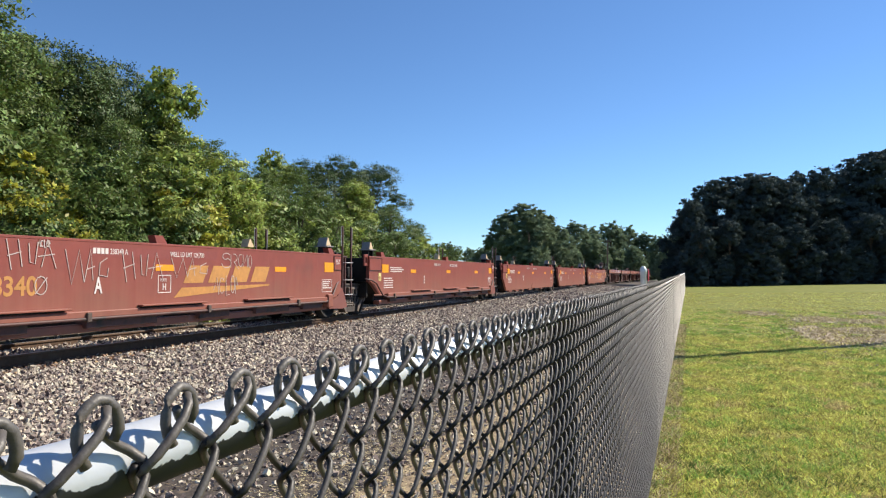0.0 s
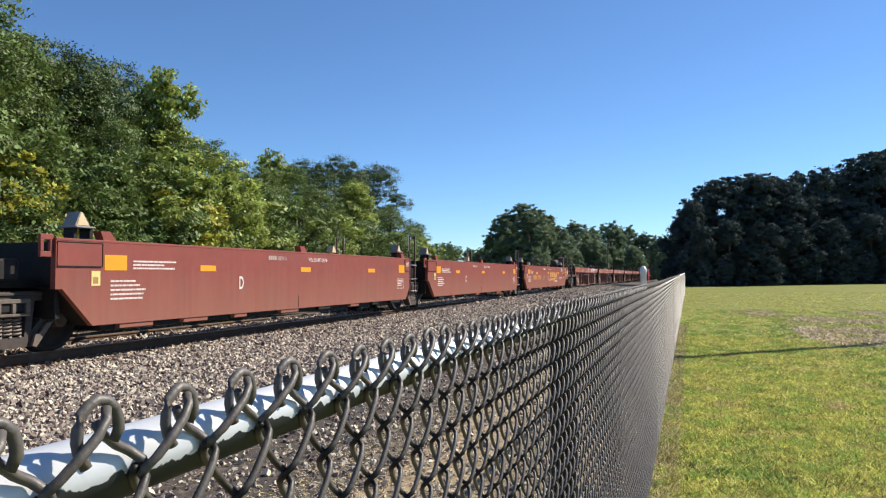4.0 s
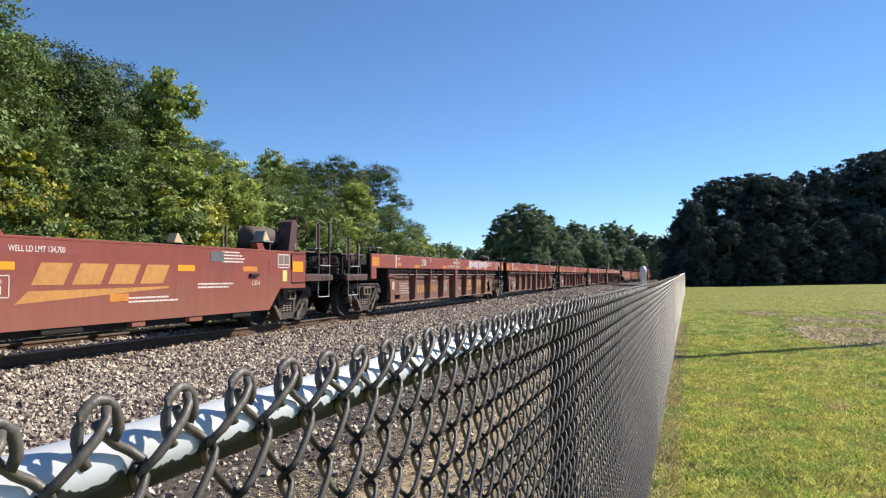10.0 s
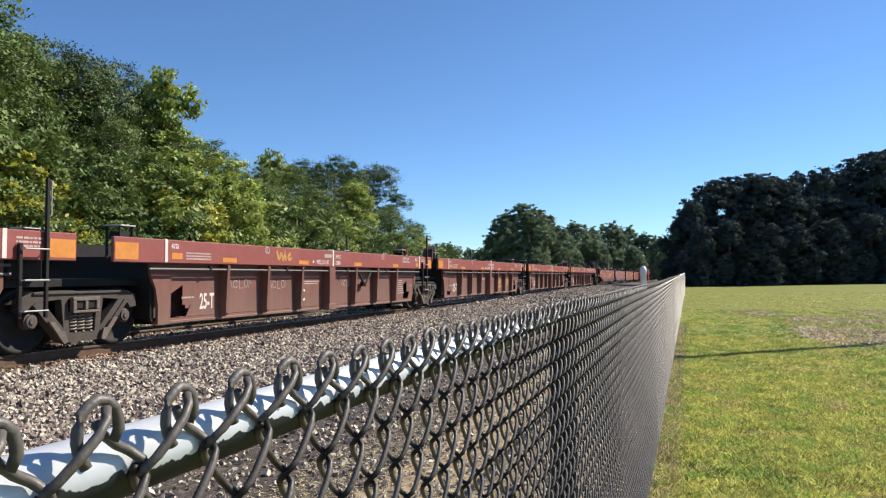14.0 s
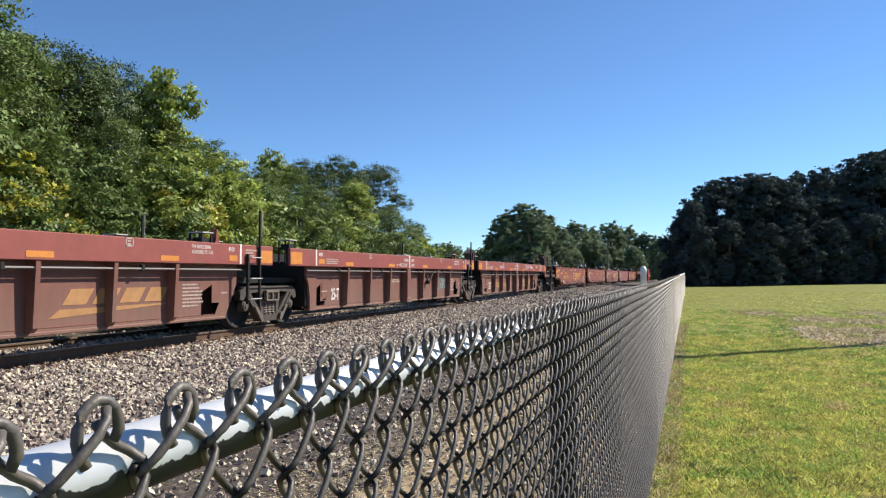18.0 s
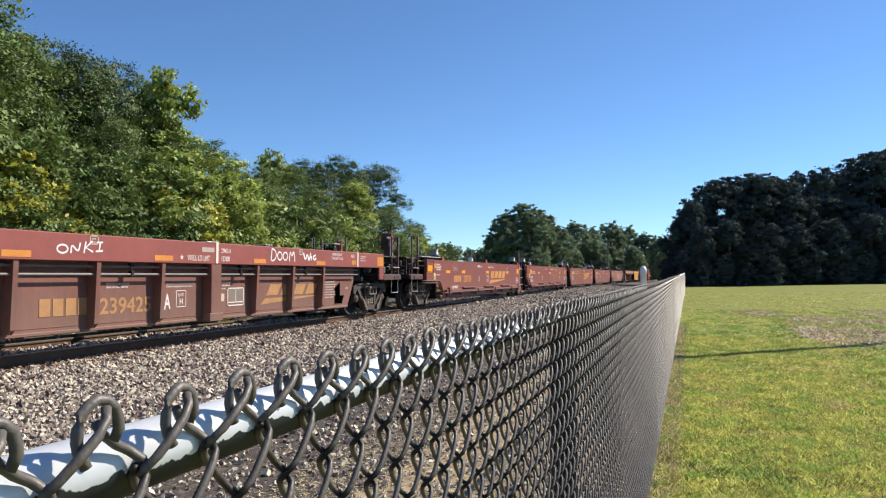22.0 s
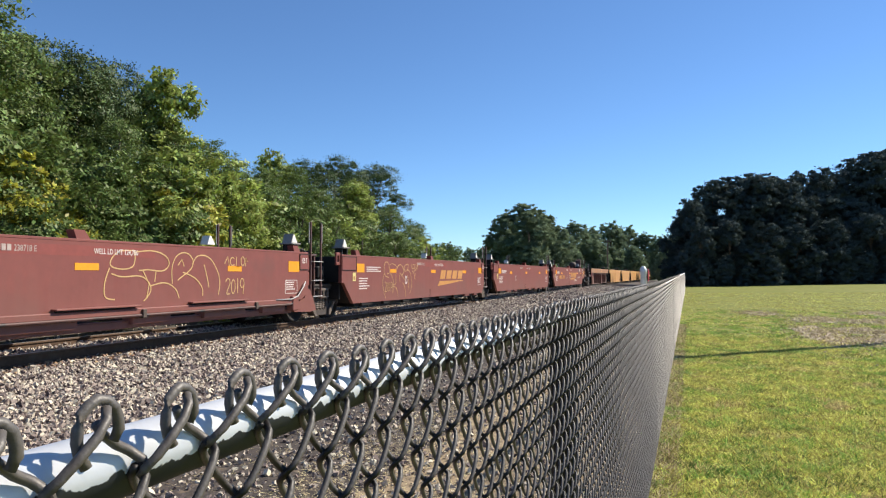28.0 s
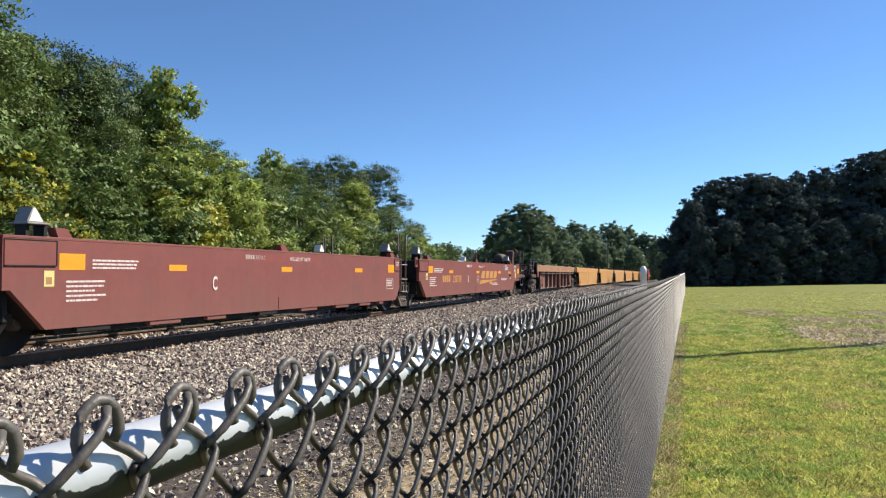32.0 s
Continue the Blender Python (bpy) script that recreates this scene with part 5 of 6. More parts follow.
    # top brackets, guides, ladders
    for u in (1.55, 7.45, 13.55):
        for sx in (1, -1):
            part("top_bracket", Shape().prism([(U(u), 1.65), (U(u) + 0.26, 1.65), (U(u) + 0.14, 1.79), (U(u) - 0.06, 1.79)], *sorted((sx * 1.28, sx * 1.43))), paint, ob)
    face = "guide_pale" if seed >= 200 else "guide_tan"
    guides(ob, 1.25 if not first else 1.6, face)
    guides(ob, 13.85 if not last else 14.1, face)
    part("hinge_guide", Shape().prism([(U(9.5), 1.64), (U(9.95), 1.64), (U(9.8), 1.78), (U(9.6), 1.78)], -1.1, -0.9), M["wedge"], ob)
    if not last:
        for x in (1.30, -1.30):
            ladder(ob, U(14.52), U(15.02), x, 0.55, 2.40, (0.62, 1.0, 1.45), M["ladder"])
        # red end sheets behind the ladder, parted by dark posts
        for a, b, z0, z1 in ((14.20, 14.47, 1.20, 1.58), (14.53, 14.78, 1.24, 1.58), (14.20, 14.47, 0.72, 1.17), (14.53, 14.78, 0.88, 1.20)):
            part("end_sheet", Shape().box(1.14, 1.18, U(a), U(b), z0, z1, 0.008), paint, ob)
        for a in (14.12, 14.47, 14.80):
            part("end_post", Shape().box(1.16, 1.24, U(a), U(a) + 0.06, 0.62, 1.64, 0.008), M["ladder"], ob)
        part("end_rail", Shape().box(1.10, 1.26, U(14.08), U(14.9), 1.585, 1.63, 0.008), M["ladder"], ob)
        for k in range(5):
            yy = U(14.15 + 0.16 * k)
            part("brake_valve", Shape().box(0.8 + 0.07 * (k % 3), 1.0 + 0.08 * (k % 3), yy, yy + 0.11, 1.64, 1.72 + 0.05 * (k % 2), 0.015), M["cast"] if k % 2 else M["black"], ob)
        part("end_gear", Shape().box(0.5, 1.1, U(0.05), U(0.4), 1.05, 1.35, 0.03), M["black"], ob)
        for k in range(4):
            part("brake_pipe", Shape().tube([(1.1, U(13.9), 0.6 + k * 0.22), (1.25, U(14.2), 0.7 + k * 0.2), (1.2, U(14.5), 1.1 + k * 0.12), (0.9, U(15.3), 1.0 + k * 0.1)], 0.02, 5), M["rust"] if k % 2 else M["black"], ob)
    truck(ob, U(15.31 if last else 15.48))
    if first:
        truck(ob, U(0.3))
        part("walkway", Shape().box(0.95, 1.40, U(-0.5), U(1.6), 1.735, 1.765, 0.006), M["iron"], ob)
        part("walkway_bracket", Shape().box(1.0, 1.3, U(0.0), U(1.4), 1.64, 1.735, 0.006), M["black"], ob)
        end_platform(ob, -0.3, -1.6, -1, "", ((-1.23, 2.40), (-0.69, 2.40)))
    if last:
        end_platform(ob, 15.47, 16.9, 1, "wheel tank", ((16.30, 2.40), (16.85, 2.44)), brake_at=0.2)
    return ob


def emblem(ob, y, z, w, x=1.452, tall=1.0, mat=None):
    """Slanted block marks over a long tapering wedge, gold."""
    mat = mat or M["gold"]
    part("emblem_wedge", Shape().prism([(y - 0.12, z), (y + 0.08, z + 0.17 * tall), (y + w * 0.98, z + 0.20 * tall), (y + w * 0.98, z + 0.17 * tall)], x - 0.003, x + 0.002), mat, ob)
    for k in range(4):
        a = y + 0.12 + k * w * 0.235
        b, sl = a + w * 0.185, 0.16
        z0, z1 = z + 0.25 * tall, z + 0.56 * tall
        part("emblem_mark", Shape().prism([(a, z0), (b, z0), (b + sl, z1), (a + sl, z1)], x - 0.003, x + 0.002), mat, ob)


def ribbed_unit(at, letter, number="", first=False, last=False, paint="chord", panel="brown", seed=0, lever=False, logo=False):
    """A well unit with a deep top chord over ribbed recessed panels."""
    what = "red-brown ribbed container well car unit, empty" if paint == "chord" else "tan-painted container well car unit far down the train"
    ob = well_unit("ribbed_well_car_unit", what, at)
    y0, y1 = (U(-0.25) if first else U(0.35)), (U(15.4) if last else U(14.85))
    px = 1.24 if panel != "tan" else 1.43
    end_u = 13.85
    # panel in bays, with a slot cut through it near both ends
    face = [[(3.0, 0.33), (12.6, 0.33), (12.6, 1.34), (3.0, 1.34)]]
    for a, b, c in ((1.86, 1.91, 3.0), (12.6, 12.75, 13.5)):
        out = [(c, 0.33), (c, 1.34)] if c < 5 else [(c, 0.33), (13.85, 0.95), (13.85, 1.34)]
        face.append([(a, 0.33), (a, 1.34), (b, 1.34), (b, 0.33)])
        face.append([(b, 0.33), (b, 0.38), (b + 0.42, 0.38), (b + 0.42, 0.33)])
        face.append([(b, 0.80), (b, 1.34), (b + 0.32, 1.34), (b + 0.32, 0.95)])
        face.append([(b + 0.32, 0.60), (b + 0.32, 1.34), (b + 0.55, 1.34), (b + 0.55, 0.60)])
        face.append([(b + 0.42, 0.33), (b + 0.42, 0.38), (b + 0.55, 0.60), (b + 0.55, 0.33)])
        face.append([(b + 0.55, 0.33), (b + 0.55, 1.34)] + out[::-1])
    for sx in (1, -1):
        part("top_chord", Shape().box(sx * 1.39, sx * 1.45, y0, y1, 1.33, 1.73, 0.012), M[paint], ob)
        part("chord_core", Shape().box(sx * 1.16, sx * 1.388, y0 + 0.3, y1 - 0.3, 1.335, 1.72), M["black"], ob)
        sheet = Shape()
        for f in face:
            sheet.prism([(U(a), b) for a, b in f], *sorted((sx * (px - 0.015), sx * px)))
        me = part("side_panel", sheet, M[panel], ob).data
        bm = bmesh.new()
        bm.from_mesh(me)
        bmesh.ops.remove_doubles(bm, verts=bm.verts, dist=0.0005)
        bm.to_mesh(me)
        bm.free()
        for b in (1.91, 12.75):
            part("slot_pocket", Shape().box(sx * (px - 0.34), sx * (px - 0.28), U(b - 0.15), U(b + 0.75), 0.33, 1.02), M["ladder"], ob)
        part("bottom_sill", Shape().box(sx * 1.05, sx * (px + 0.012), U(1.65), U(13.5), 0.28, 0.335, 0.01), M[panel], ob)
        for k in (-3, -2, -1, 1, 2, 3):
            part("rib", Shape().prism([(sx * px, 1.34), (sx * 1.43, 1.34), (sx * 1.39, 0.40), (sx * 1.33, 0.335), (sx * px, 0.335)], k * 1.42 - 0.035, k * 1.42 + 0.045, "y"), M[panel], ob)
        part("wide_rib", Shape().box(sx * px, sx * 1.44, -0.15, 0.16, 0.27, 1.34, 0.01), M[panel], ob)
        part("rib_foot", Shape().box(sx * 1.3, sx * 1.455, -0.2, 0.2, 0.27, 0.42, 0.01), M[panel], ob)
        part("end_web", Shape().prism([(U(1.36), 1.34), (U(1.38), 1.12), (U(1.50), 0.9), (U(1.56), 0.60), (U(1.56), 0.28), (U(1.87), 0.28), (U(1.89), 1.34)], *sorted((sx * (px - 0.02), sx * (px + 0.035)))), M[panel], ob)
    rods = ((1.26, 1.35), (1.14, 1.36)) if number else ((1.23, 1.39),)
    for z, x in rods:
        part("side_rod", Shape().tube([(x, U(1.2), z), (x, U(end_u), z)], 0.022, 6), M["rod"], ob, "grey steel pipe under the chord")
        for k in (-3.4, -1.5, 0.6, 2.4):
            part("rod_clamp", Shape().box(x - 0.04, x + 0.03, k * 1.42, k * 1.42 + 0.07, z - 0.035, z + 0.07, 0.006), M["black"], ob)
    rng = random.Random(seed)
    for k in range(-4, 4):
        if paint == "chord":
            a, b = max(k * 1.42 + 0.12, U(1.95)), min(k * 1.42 + 1.24, U(13.4))
            part("panel_seam", Shape().box(px, px + 0.008, a, b, 0.385, 0.393), M["red"], ob)
    well_floor(ob, M["chord"])
    if paint == "chord":
        for u, w, h in ((-0.2 if first else 0.38, 0.5, 0.27), (14.95 if last else 14.38, 0.44, 0.26)):
            patch(ob, U(u), 1.375, w, h, M["faded"])
        for u in (3.1, 5.92, 8.8, 11.4):
            patch(ob, U(u), 1.37, 0.45, 0.09, M["faded"])
        patch(ob, U(1.67), 1.40, 0.28, 0.11, M["faded"])
        patch(ob, U(13.31), 1.40, 0.26, 0.11, M["faded"])
        part("splice_cap", Shape().box(1.30, 1.46, U(7.28), U(7.64), 1.732, 1.75, 0.004), M["white"], ob)
        for u in (1.5, 7.56, 13.64):
            part("splice_strip", Shape().box(1.45, 1.458, U(u), U(u) + 0.07, 1.345, 1.735, 0.002), M["white"], ob)
        lettering("40/20", ob, U(13.28), 1.585, 0.085, M["white"], squeeze=0.72)
        lettering("THE BRAKE BEAMS", ob, U(12.2), 1.61, 0.066, M["white"], squeeze=0.72)
        lettering("STANDARD TO CAR", ob, U(12.2), 1.515, 0.066, M["white"], squeeze=0.72)
        star = [(U(6.60) + (0.052 if q % 2 == 0 else 0.021) * math.sin(q * math.pi / 5), 1.44 + (0.052 if q % 2 == 0 else 0.021) * math.cos(q * math.pi / 5)) for q in range(10)]
        part("stencil_star", Shape().prism(star, 1.45, 1.4535), M["white"], ob)
        lettering("40/20", ob, U(1.66), 1.585, 0.085, M["white"], squeeze=0.72)
        for u in (4.55, 10.6):
            boxed(ob, U(u), U(u + 0.17), 1.58, 1.72, M["faded_white"], 0.02, seed=seed)
        if not (first and number):
            bars(ob, U(2.05), 1.53, 0.72, 3, M["faded_white"], 0.05, seed=seed)
        bars(ob, U(13.85), 1.64, 0.42, 3, M["faded_white"], 0.055, seed=seed + 4)
        lettering("WELL LD LMT", ob, U(6.75), 1.39, 0.10, M["white"], squeeze=0.74)
        lettering("122600", ob, U(7.72), 1.39, 0.10, M["white"], squeeze=0.66)
        patch(ob, U(7.15), 1.55, 0.36, 0.085, M["faded_white"], name="lettering")
        lettering("239425 " + letter, ob, U(7.72), 1.55, 0.085, M["white"], squeeze=0.66)
        pxt = px + 0.003
        bars(ob, U(6.46), 0.99, 0.85, 2, M["faded_white"], 0.05, 0.026, x=pxt, seed=seed + 5)
        bars(ob, U(12.22), 0.97, 0.62, 7, M["faded_white"], 0.064, 0.028, x=pxt, seed=seed + 7)
        bars(ob, U(13.36), 0.80, 0.2, 1, M["faded_white"], 0.064, 0.03, x=pxt, seed=seed + 8)
        lettering(letter, ob, U(6.42), 0.54, 0.27, M["white"], x=pxt, squeeze=0.62)
        if number:
            bars(ob, U(5.1), 1.0, 0.7, 2, M["faded_white"], 0.05, 0.026, x=pxt, seed=seed + 6)
            plate_stencil(ob, U(6.72), 0.56, 0.27, 0.30, x=pxt)
            lettering(number, ob, U(4.97), 0.53, 0.25, M["gold_dim"], x=pxt, squeeze=1.1)
            for k in range(4):
                patch(ob, U(3.88 + k * 0.226), 0.54, 0.185, 0.25, M["gold_dim"], x=pxt, name="lettering")
            if last:
                stencil_panes(ob, U(8.22), U(8.77), 0.52, 0.88, x=pxt)
                patch(ob, U(7.92), 0.62, 0.2, 0.15, M["cream"], x=pxt, name="placard")
                bars(ob, U(7.80), 1.0, 0.55, 3, M["faded_white"], 0.06, 0.03, x=pxt, seed=seed + 3)
            else:
                lettering("L 264-1", ob, U(8.45), 0.56, 0.095, M["white"], x=pxt, squeeze=0.75)
        if first and number:
            bars(ob, U(2.35), 0.88, 0.95, 5, M["faded_white"], 0.075, 0.036, x=pxt, seed=seed + 9)
            patch(ob, U(1.66), 0.68, 0.17, 0.24, M["cream"], x=px + 0.039, name="placard")
        else:
            bars(ob, U(2.2), 0.74, 0.38, 1, M["faded_white"], 0.07, 0.03, x=pxt, seed=seed + 8)
            lettering("125-T" if letter == "D" else "25-T", ob, U(2.62 if letter == "D" else 2.70), 0.51, 0.29, M["white"], x=pxt, squeeze=0.56)
        if logo:
            emblem(ob, U(9.48), 0.50, 2.35, x=pxt, tall=0.76, mat=M["gold_dim"])
        if lever:
            part("brake_lever", Shape().tube([(1.34, U(9.1), 1.24), (1.36, U(9.3), 1.15), (1.37, U(9.55), 0.90), (1.37, U(9.62), 0.86)], 0.03, 6), M["black"], ob, smooth=True)
            part("brake_lever", Shape().tube([(1.34, U(10.26), 1.25), (1.36, U(10.0), 1.18), (1.37, U(9.75), 0.95), (1.37, U(9.58), 0.85)], 0.03, 6), M["black"], ob, smooth=True)
            part("lever_box", Shape().box(1.28, 1.38, U(9.5), U(9.72), 0.82, 0.95, 0.02), M["black"], ob)
    else:
        for u in (3.0, 7.4, 11.0):
            patch(ob, U(u), 1.42, 0.45, 0.1, M["faded"])
    small_guide(ob, 0.78)
    if letter in ("D", "A"):
        for a, b, top in ((0.68, 0.76, 2.10), (0.90, 1.00, 2.16)):
            part("end_stand", Shape().prism([(U(a) - 0.03, 1.40), (U(b) + 0.05, 1.40), (U(b), 1.85), (U(b), top), (U(a), top - 0.04)], 0.78, 1.12), M["ladder"], ob, "red-brown upright bracket over the end of the chord")
        part("stand_plate", Shape().box(0.74, 0.98, U(0.74), U(0.94), 1.72, 2.06, 0.02), M["ladder"], ob)
    small_guide(ob, 12.85)
    part("guide_fin", Shape().prism([(U(13.25), 1.70), (U(13.45), 1.70), (U(13.40), 1.80), (U(13.37), 2.02), (U(13.33), 2.02), (U(13.32), 1.82)], 1.0, 1.14), M["red"], ob)
    if not last:
        for x in (1.485, -1.485):
            ladder(ob, U(13.88), U(14.30), x, 0.55, 2.45, (0.65, 1.06, 1.48), short=1.55)
    if first and number:
        part("air_reservoir", Shape().lathe([(-0.42, 0.05), (-0.38, 0.12), (-0.32, 0.15), (0.32, 0.15), (0.38, 0.12), (0.42, 0.05)], (0.9, U(13.5), 1.88), "y", 16), M["rust"], ob, "dark rusty air reservoir", True)
        for q in (13.25, 13.7):
            part("tank_bracket", Shape().box(0.7, 1.1, U(q), U(q) + 0.06, 1.45, 1.78), M["black"], ob)
    part("cross_beam", Shape().box(-1.2, 1.2, U(13.0), U(13.6), 1.38, 1.48, 0.01), M["black"], ob)
    part("end_gear", Shape().box(0.4, 1.1, U(14.0), U(14.6), 1.07, 1.5, 0.03), M["black"], ob)
    truck(ob, U(15.36))
    if first:
        truck(ob, U(0.17))
        end_platform(ob, -0.3, -1.75, -1, "", ((-1.42, 2.15), (-0.85, 2.0)))
        part("chord_plate", Shape().box(1.41, 1.455, U(-0.25), U(0.1), 1.02, 1.34, 0.008), M["chord"], ob)
    if last:
        end_platform(ob, 15.45, 16.9, 1, "wheel", ((16.3, 2.30), (16.8, 2.30)), True, 1.5)
        part("chord_plate", Shape().box(1.41, 1.455, U(15.1), U(15.4), 1.0, 1.34, 0.008), M["chord"], ob)
    return ob


# the sprayed marks
ZIG = [[(0, 1), (0.1, 0)], [(0.02, 0.45), (0.28, 0.6)], [(0.22, 1), (0.3, 0.1)], [(0.42, 0.9), (0.45, 0.25), (0.55, 0.2), (0.6, 0.95)], [(0.68, 0.1), (0.8, 1), (0.98, 0.05)], [(0.6, 0.45), (0.95, 0.55)]]
ZAG = [[(0, 0.95), (0.14, 0.0), (0.3, 0.95), (0.42, 0.05)], [(0.42, 0.05), (0.56, 1.0), (0.62, 0.1)], [(0.46, 0.4), (0.66, 0.5)], [(0.95, 0.75), (0.78, 0.6), (0.76, 0.25), (0.96, 0.2), (0.98, 0.45)]]
RING = [arc(0.5, 0.5, 0.45, 0.5), [(0.1, 0.05), (0.95, 0.95)]]
SCRAWL = [[(0, 0.3), (0.12, 0.9), (0.2, 0.1)], arc(0.33, 0.5, 0.1, 0.35, 40, 320), [(0.5, 0.95), (0.5, 0.05), (0.66, 0.1)], arc(0.78, 0.55, 0.08, 0.4), [(0.9, 0.1), (0.92, 0.9), (1.0, 0.5)]]
LOOPS = [arc(0.16, 0.78, 0.12, 0.2, 30, 270), arc(0.16, 0.36, 0.15, 0.3, 90, -180), [(0.3, 0.9), (0.3, 0.05)], arc(0.4, 0.7, 0.1, 0.25, 100, -90), [(0.4, 0.45), (0.55, 0.0)], arc(0.62, 0.55, 0.07, 0.4, 60, 330), [(0.7, 0.95), (0.7, 0.1), (0.78, 0.6), (0.84, 0.95), (0.86, 0.1)], arc(0.94, 0.5, 0.06, 0.4)]
BUBBLE = [arc(0.06, 0.7, 0.05, 0.3), arc(0.07, 0.25, 0.06, 0.25), arc(0.2, 0.45, 0.06, 0.4), [(0.3, 0.95), (0.34, 0.05), (0.38, 0.7), (0.42, 0.05), (0.46, 0.95)], [(0.5, 0.05), (0.54, 0.95), (0.58, 0.3), (0.62, 0.95), (0.66, 0.05)], arc(0.75, 0.5, 0.06, 0.42, 50, 310), arc(0.86, 0.5, 0.05, 0.42), arc(0.95, 0.7, 0.04, 0.25, -60, 240), arc(0.95, 0.25, 0.04, 0.25, 120, -120)]
DOOM = [[(0.02, 0.0), (0.06, 1.0)], arc(0.05, 0.5, 0.17, 0.5, 90, -90), arc(0.36, 0.42, 0.09, 0.34), arc(0.58, 0.42, 0.09, 0.34), [(0.74, 0.0), (0.78, 0.95), (0.85, 0.35), (0.93, 1.0), (0.97, 0.0)]]

FAT_A = [[(3.36, 1.17), (3.37, 1.49), (3.68, 1.53), (3.80, 1.19), (3.58, 1.17)], [(3.42, 1.17), (3.30, 1.10), (3.25, 0.90), (3.32, 0.68), (3.48, 0.46)], [(3.42, 1.15), (3.48, 1.09), (3.70, 1.06)],
         [(3.82, 1.17), (3.98, 1.08), (4.05, 0.92), (4.06, 0.78), (4.0, 0.58)], [(3.80, 1.42), (3.95, 1.48), (4.2, 1.43), (4.34, 1.36)], [(4.06, 0.84), (4.24, 0.86)], [(4.06, 0.78), (4.25, 0.77), (4.40, 0.62), (4.42, 0.46)],
         [(4.25, 0.86), (4.22, 1.02), (4.28, 1.27), (4.43, 1.42), (4.63, 1.46), (4.83, 1.36), (4.92, 1.24)], [(4.58, 0.90), (4.53, 1.06), (4.56, 1.22), (4.75, 1.08), (4.98, 0.98)], [(4.70, 1.1), (4.86, 1.2), (4.92, 1.34), (5.0, 1.22), (5.08, 1.24)],
         [(4.76, 0.89), (4.92, 0.84), (5.03, 0.64), (5.05, 0.46)], [(4.9, 1.3), (4.98, 1.44), (5.28, 1.48), (5.25, 1.34), (5.12, 1.27)], [(5.12, 1.27), (5.35, 1.29), (5.50, 1.12), (5.57, 0.9), (5.52, 0.7), (5.36, 0.54)], [(5.17, 1.12), (5.25, 1.05), (5.31, 0.86), (5.25, 0.67)],
         [(5.60, 1.24), (5.95, 1.28)], [(5.65, 1.2), (5.93, 1.19), (5.74, 1.06), (5.92, 1.0)]]
FAT_B = [[(8.58, 1.52), (8.25, 1.51), (8.10, 1.40), (8.05, 1.26), (8.32, 1.21), (8.56, 1.25), (8.60, 1.38), (8.58, 1.52)], [(8.06, 1.24), (7.97, 1.05), (7.95, 0.86), (8.0, 0.77), (8.18, 0.75)], [(8.10, 1.15), (8.32, 1.09), (8.70, 1.13), (8.9, 1.04), (8.98, 0.9), (8.9, 0.78), (8.80, 0.71)],
         [(8.62, 1.50), (9.0, 1.54), (9.33, 1.46), (9.42, 1.30), (9.25, 1.18), (8.92, 1.22), (8.68, 1.2)], [(8.78, 1.19), (8.92, 0.98), (8.86, 0.75)], [(9.08, 1.2), (9.05, 1.02)], [(8.95, 0.95), (9.3, 1.02), (9.58, 0.9), (9.66, 0.73)],
         [(9.48, 0.98), (9.45, 1.28), (9.6, 1.50), (9.88, 1.53), (10.05, 1.38), (9.97, 1.22), (9.72, 1.10), (9.62, 1.04)], [(9.62, 1.3), (9.72, 1.4), (9.78, 1.28)], [(9.75, 1.18), (10.1, 1.08), (10.3, 0.9), (10.3, 0.75)], [(10.0, 1.32), (10.12, 1.49), (10.48, 1.48), (10.74, 1.22), (10.82, 0.98), (10.76, 0.76)], [(10.33, 1.32), (10.42, 1.1), (10.48, 0.9)]]
YEAR = [arc(0.12, 0.7, 0.1, 0.25, 170, -40) + [(0.02, 0.0), (0.23, 0.03)], arc(0.38, 0.45, 0.1, 0.42), [(0.6, 0.95), (0.6, 0.05)], arc(0.83, 0.66, 0.1, 0.28), [(0.93, 0.62), (0.88, 0.0)]]
ONKI = [arc(0.13, 0.35, 0.11, 0.3), [(0.3, 0.05), (0.32, 0.75), (0.46, 0.1), (0.5, 0.85)], [(0.58, 0.1), (0.62, 0.95)], [(0.76, 1.0), (0.62, 0.5), (0.78, 0.2)], [(0.84, 0.25), (1.0, 0.3)], [(0.92, 0.28), (0.94, 0.9)], [(0.86, 0.92), (1.0, 0.95)]]

CAR_ONE = [smooth_unit(17.62 + (k - 0.5) * PITCH, letter, number, logo, sill, k == 0, k == 4, k * 10)
           for k, (letter, number, logo, sill) in enumerate((("A", "238340", True, True), ("E", "", False, True), ("D", "", False, False), ("C", "", False, False), ("B", "238340", True, False)))]
for lines, u, z, w, h in ((ZIG, 4.62, 1.2, 0.8, 0.4), (ZAG, 5.56, 1.0, 0.82, 0.52), (RING, 5.05, 0.86, 0.22, 0.25), (ZIG, 6.65, 1.02, 0.95, 0.48), (ZAG, 7.78, 1.08, 1.0, 0.36), (LOOPS, 9.17, 1.25, 1.0, 0.3), (SCRAWL, 8.95, 0.72, 0.75, 0.42), (SCRAWL, 5.1, 1.5, 0.2, 0.12)):
    strokes(CAR_ONE[0], lines, U(u), z, w, h, M["spray_thin"], 0.013, x=1.457, label="white sprayed scrawl", rounded=False)
CAR_TWO = [ribbed_unit(97.77 + (k - 0.5) * PITCH, letter, number, k == 0, k == 4, "chord", "brown", 100 + k * 10, lever, logo)
           for k, (letter, number, lever, logo) in enumerate((("B", "239425", False, True), ("C", "", True, False), ("D", "", False, True), ("E", "", True, False), ("A", "239425", False, True)))]
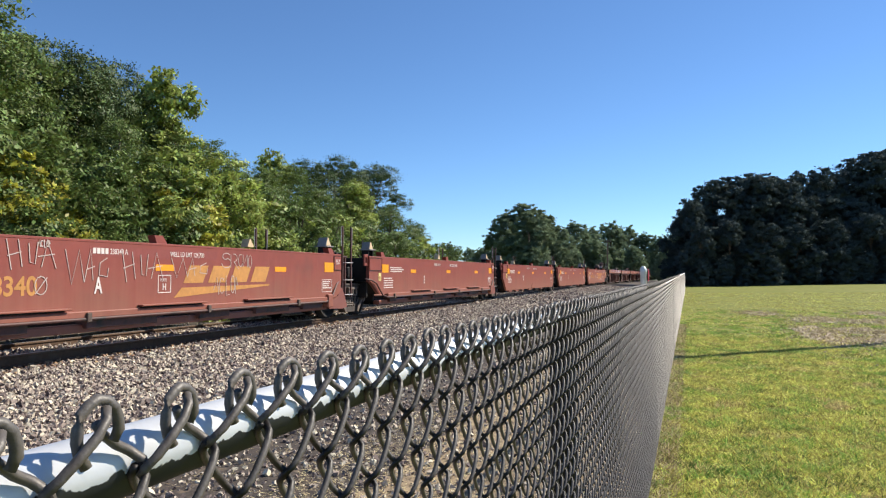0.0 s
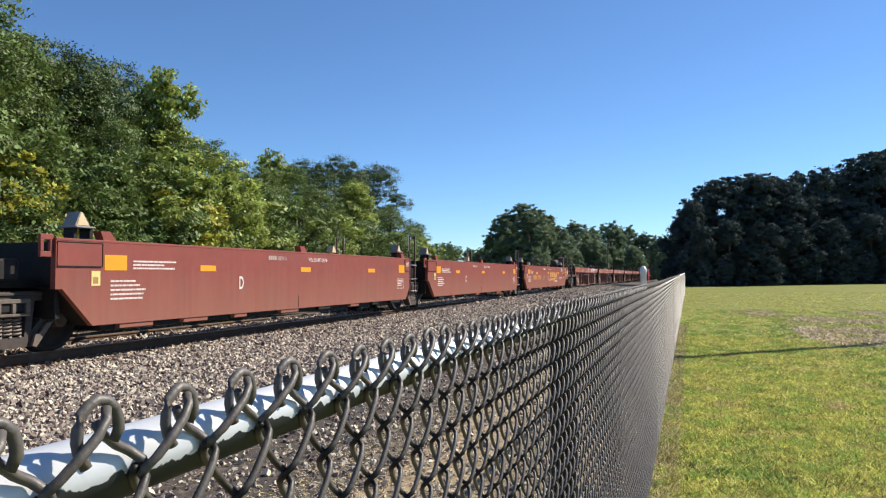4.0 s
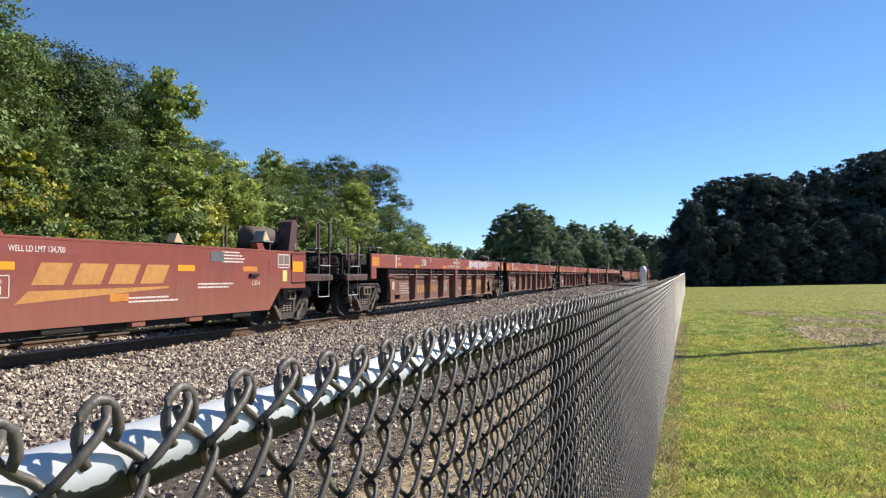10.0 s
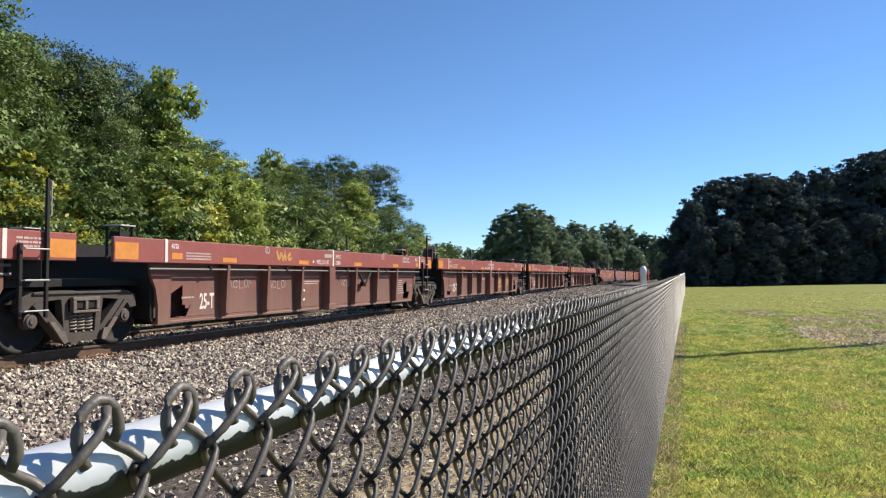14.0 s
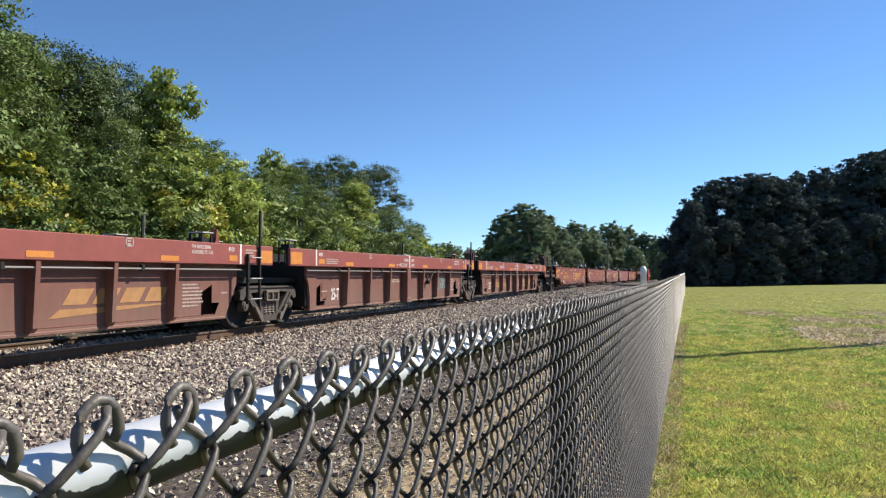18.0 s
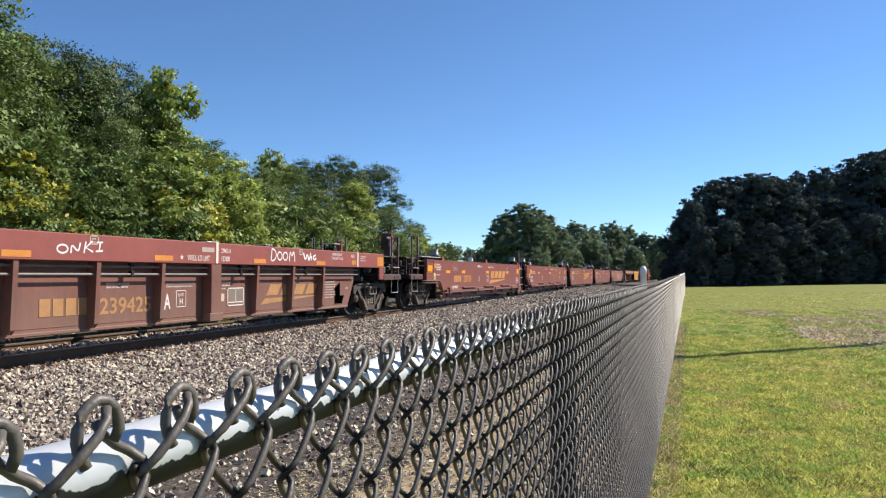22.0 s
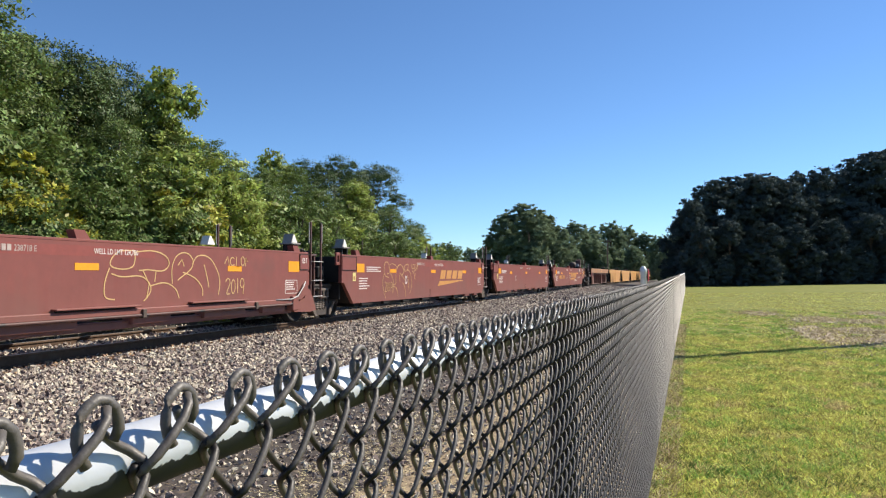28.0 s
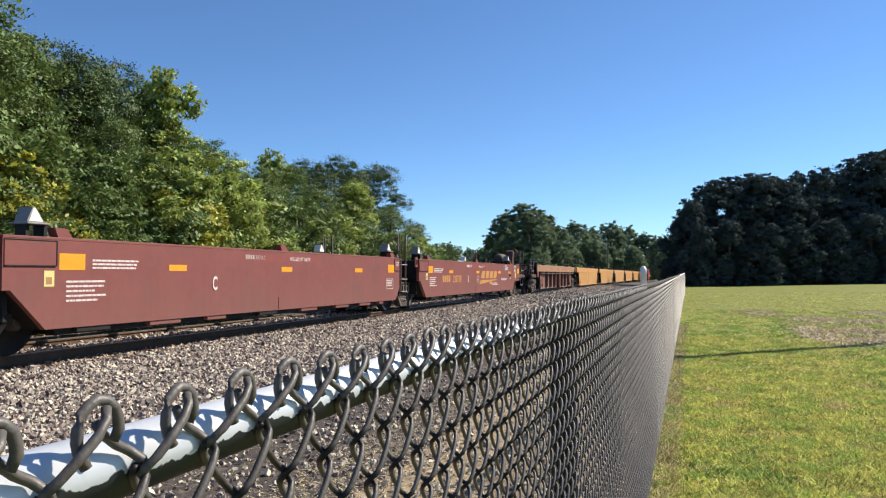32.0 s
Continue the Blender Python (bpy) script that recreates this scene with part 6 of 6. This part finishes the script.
for u, w in ((9.25, 1.25), (10.68, 1.2)):
    strokes(CAR_TWO[0], BUBBLE, U(u), 1.42, w, 0.26, M["spray"], 0.075, label="white and mauve sprayed bubble marks")
    strokes(CAR_TWO[0], BUBBLE, U(u) + 0.02, 1.415, w, 0.26, M["mauve"], 0.018, x=1.4545)
strokes(CAR_TWO[0], SCRAWL, U(11.92), 1.52, 0.32, 0.14, M["spray"], 0.02)
strokes(CAR_TWO[0], LOOPS, U(3.75), 1.42, 0.42, 0.24, M["spray"], 0.016)
strokes(CAR_TWO[1], SCRAWL, U(3.55), 0.85, 0.8, 0.2, M["faded_white"], 0.015, x=1.244)
strokes(CAR_TWO[1], ZAG, U(5.0), 1.42, 0.6, 0.24, M["gold"], 0.07, label="yellow sprayed patch")
for u, w in ((5.0, 0.75), (8.45, 0.6)):
    strokes(CAR_TWO[1], SCRAWL, U(u), 0.82, w, 0.2, M["faded_white"], 0.015, x=1.244)
strokes(CAR_TWO[3], LOOPS, U(10.75), 0.58, 1.0, 0.5, M["teal"], 0.035, x=1.245, label="teal sprayed scrawl")
strokes(CAR_TWO[3], LOOPS, U(10.78), 0.62, 0.92, 0.4, M["faded_white"], 0.014, x=1.247)
strokes(CAR_TWO[4], DOOM, U(9.42), 1.43, 1.02, 0.26, M["spray"], 0.03, label="white sprayed word")
strokes(CAR_TWO[4], ZAG, U(10.8), 1.45, 0.6, 0.2, M["spray"], 0.045)
strokes(CAR_TWO[4], ONKI, U(3.95), 1.43, 0.85, 0.2, M["spray"], 0.026, label="white sprayed letters")
CAR_THREE = [smooth_unit(177.53 + (k - 0.5) * PITCH + (0.24, 0.08, 0.08, 0, 0)[k], letter, number, logo, sill, k == 0, k == 4, 200 + k * 10)
             for k, (letter, number, logo, sill) in enumerate((("A", "238718", True, True), ("E", "", False, True), ("D", "", True, False), ("C", "", False, False), ("B", "238718", True, False)))]
strokes(CAR_THREE[0], ZAG, U(2.7), 1.2, 0.65, 0.36, M["faded_white"], 0.02)
strokes(CAR_THREE[0], SCRAWL, U(10.9), 1.25, 0.8, 0.3, M["faded_white"], 0.016)
strokes(CAR_THREE[1], FAT_B, U(0), 0, 1, 1, M["spray_yellow"], 0.02, label="large yellow sprayed outline letters")
strokes(CAR_THREE[1], SCRAWL, U(10.95), 1.28, 0.75, 0.22, M["spray_yellow"], 0.018)
strokes(CAR_THREE[1], YEAR, U(10.98), 0.76, 0.65, 0.32, M["spray_yellow"], 0.018)
strokes(CAR_THREE[2], FAT_A, U(0), 0, 1, 1, M["spray_yellow"], 0.016, label="large yellow sprayed outline marks")
strokes(CAR_THREE[2], YEAR, U(3.40), 0.64, 0.62, 0.30, M["spray_yellow"], 0.015, x=1.456)
strokes(CAR_THREE[2], SCRAWL, U(5.5), 1.30, 0.62, 0.2, M["spray_yellow"], 0.014)
for k in range(9):
    ribbed_unit(251.2 + k * PITCH, "", "", k == 0, False, "tan_brown" if k == 0 else "tan", "brown" if k == 0 else "tan", 300 + k)


# ---- what moves ----
def motions():
    times = [0, 4, 8, 12, 16, 20, 24, 28, 32]
    for thing, at in UNITS:
        walk(thing, [(t, pose(TRACK_X, at - gone(t), RAIL_Z)) for t in times])
    steps = [k * 0.1 for k in range(321)]
    spins = [Matrix.Rotation(gone(t) / 0.475, 4, "X") for t in steps]
    for wheel, a in WHEELSETS:
        walk(wheel, [(t, Matrix.Translation((0, a, 0.475)) @ m) for t, m in zip(steps, spins)])


motions()
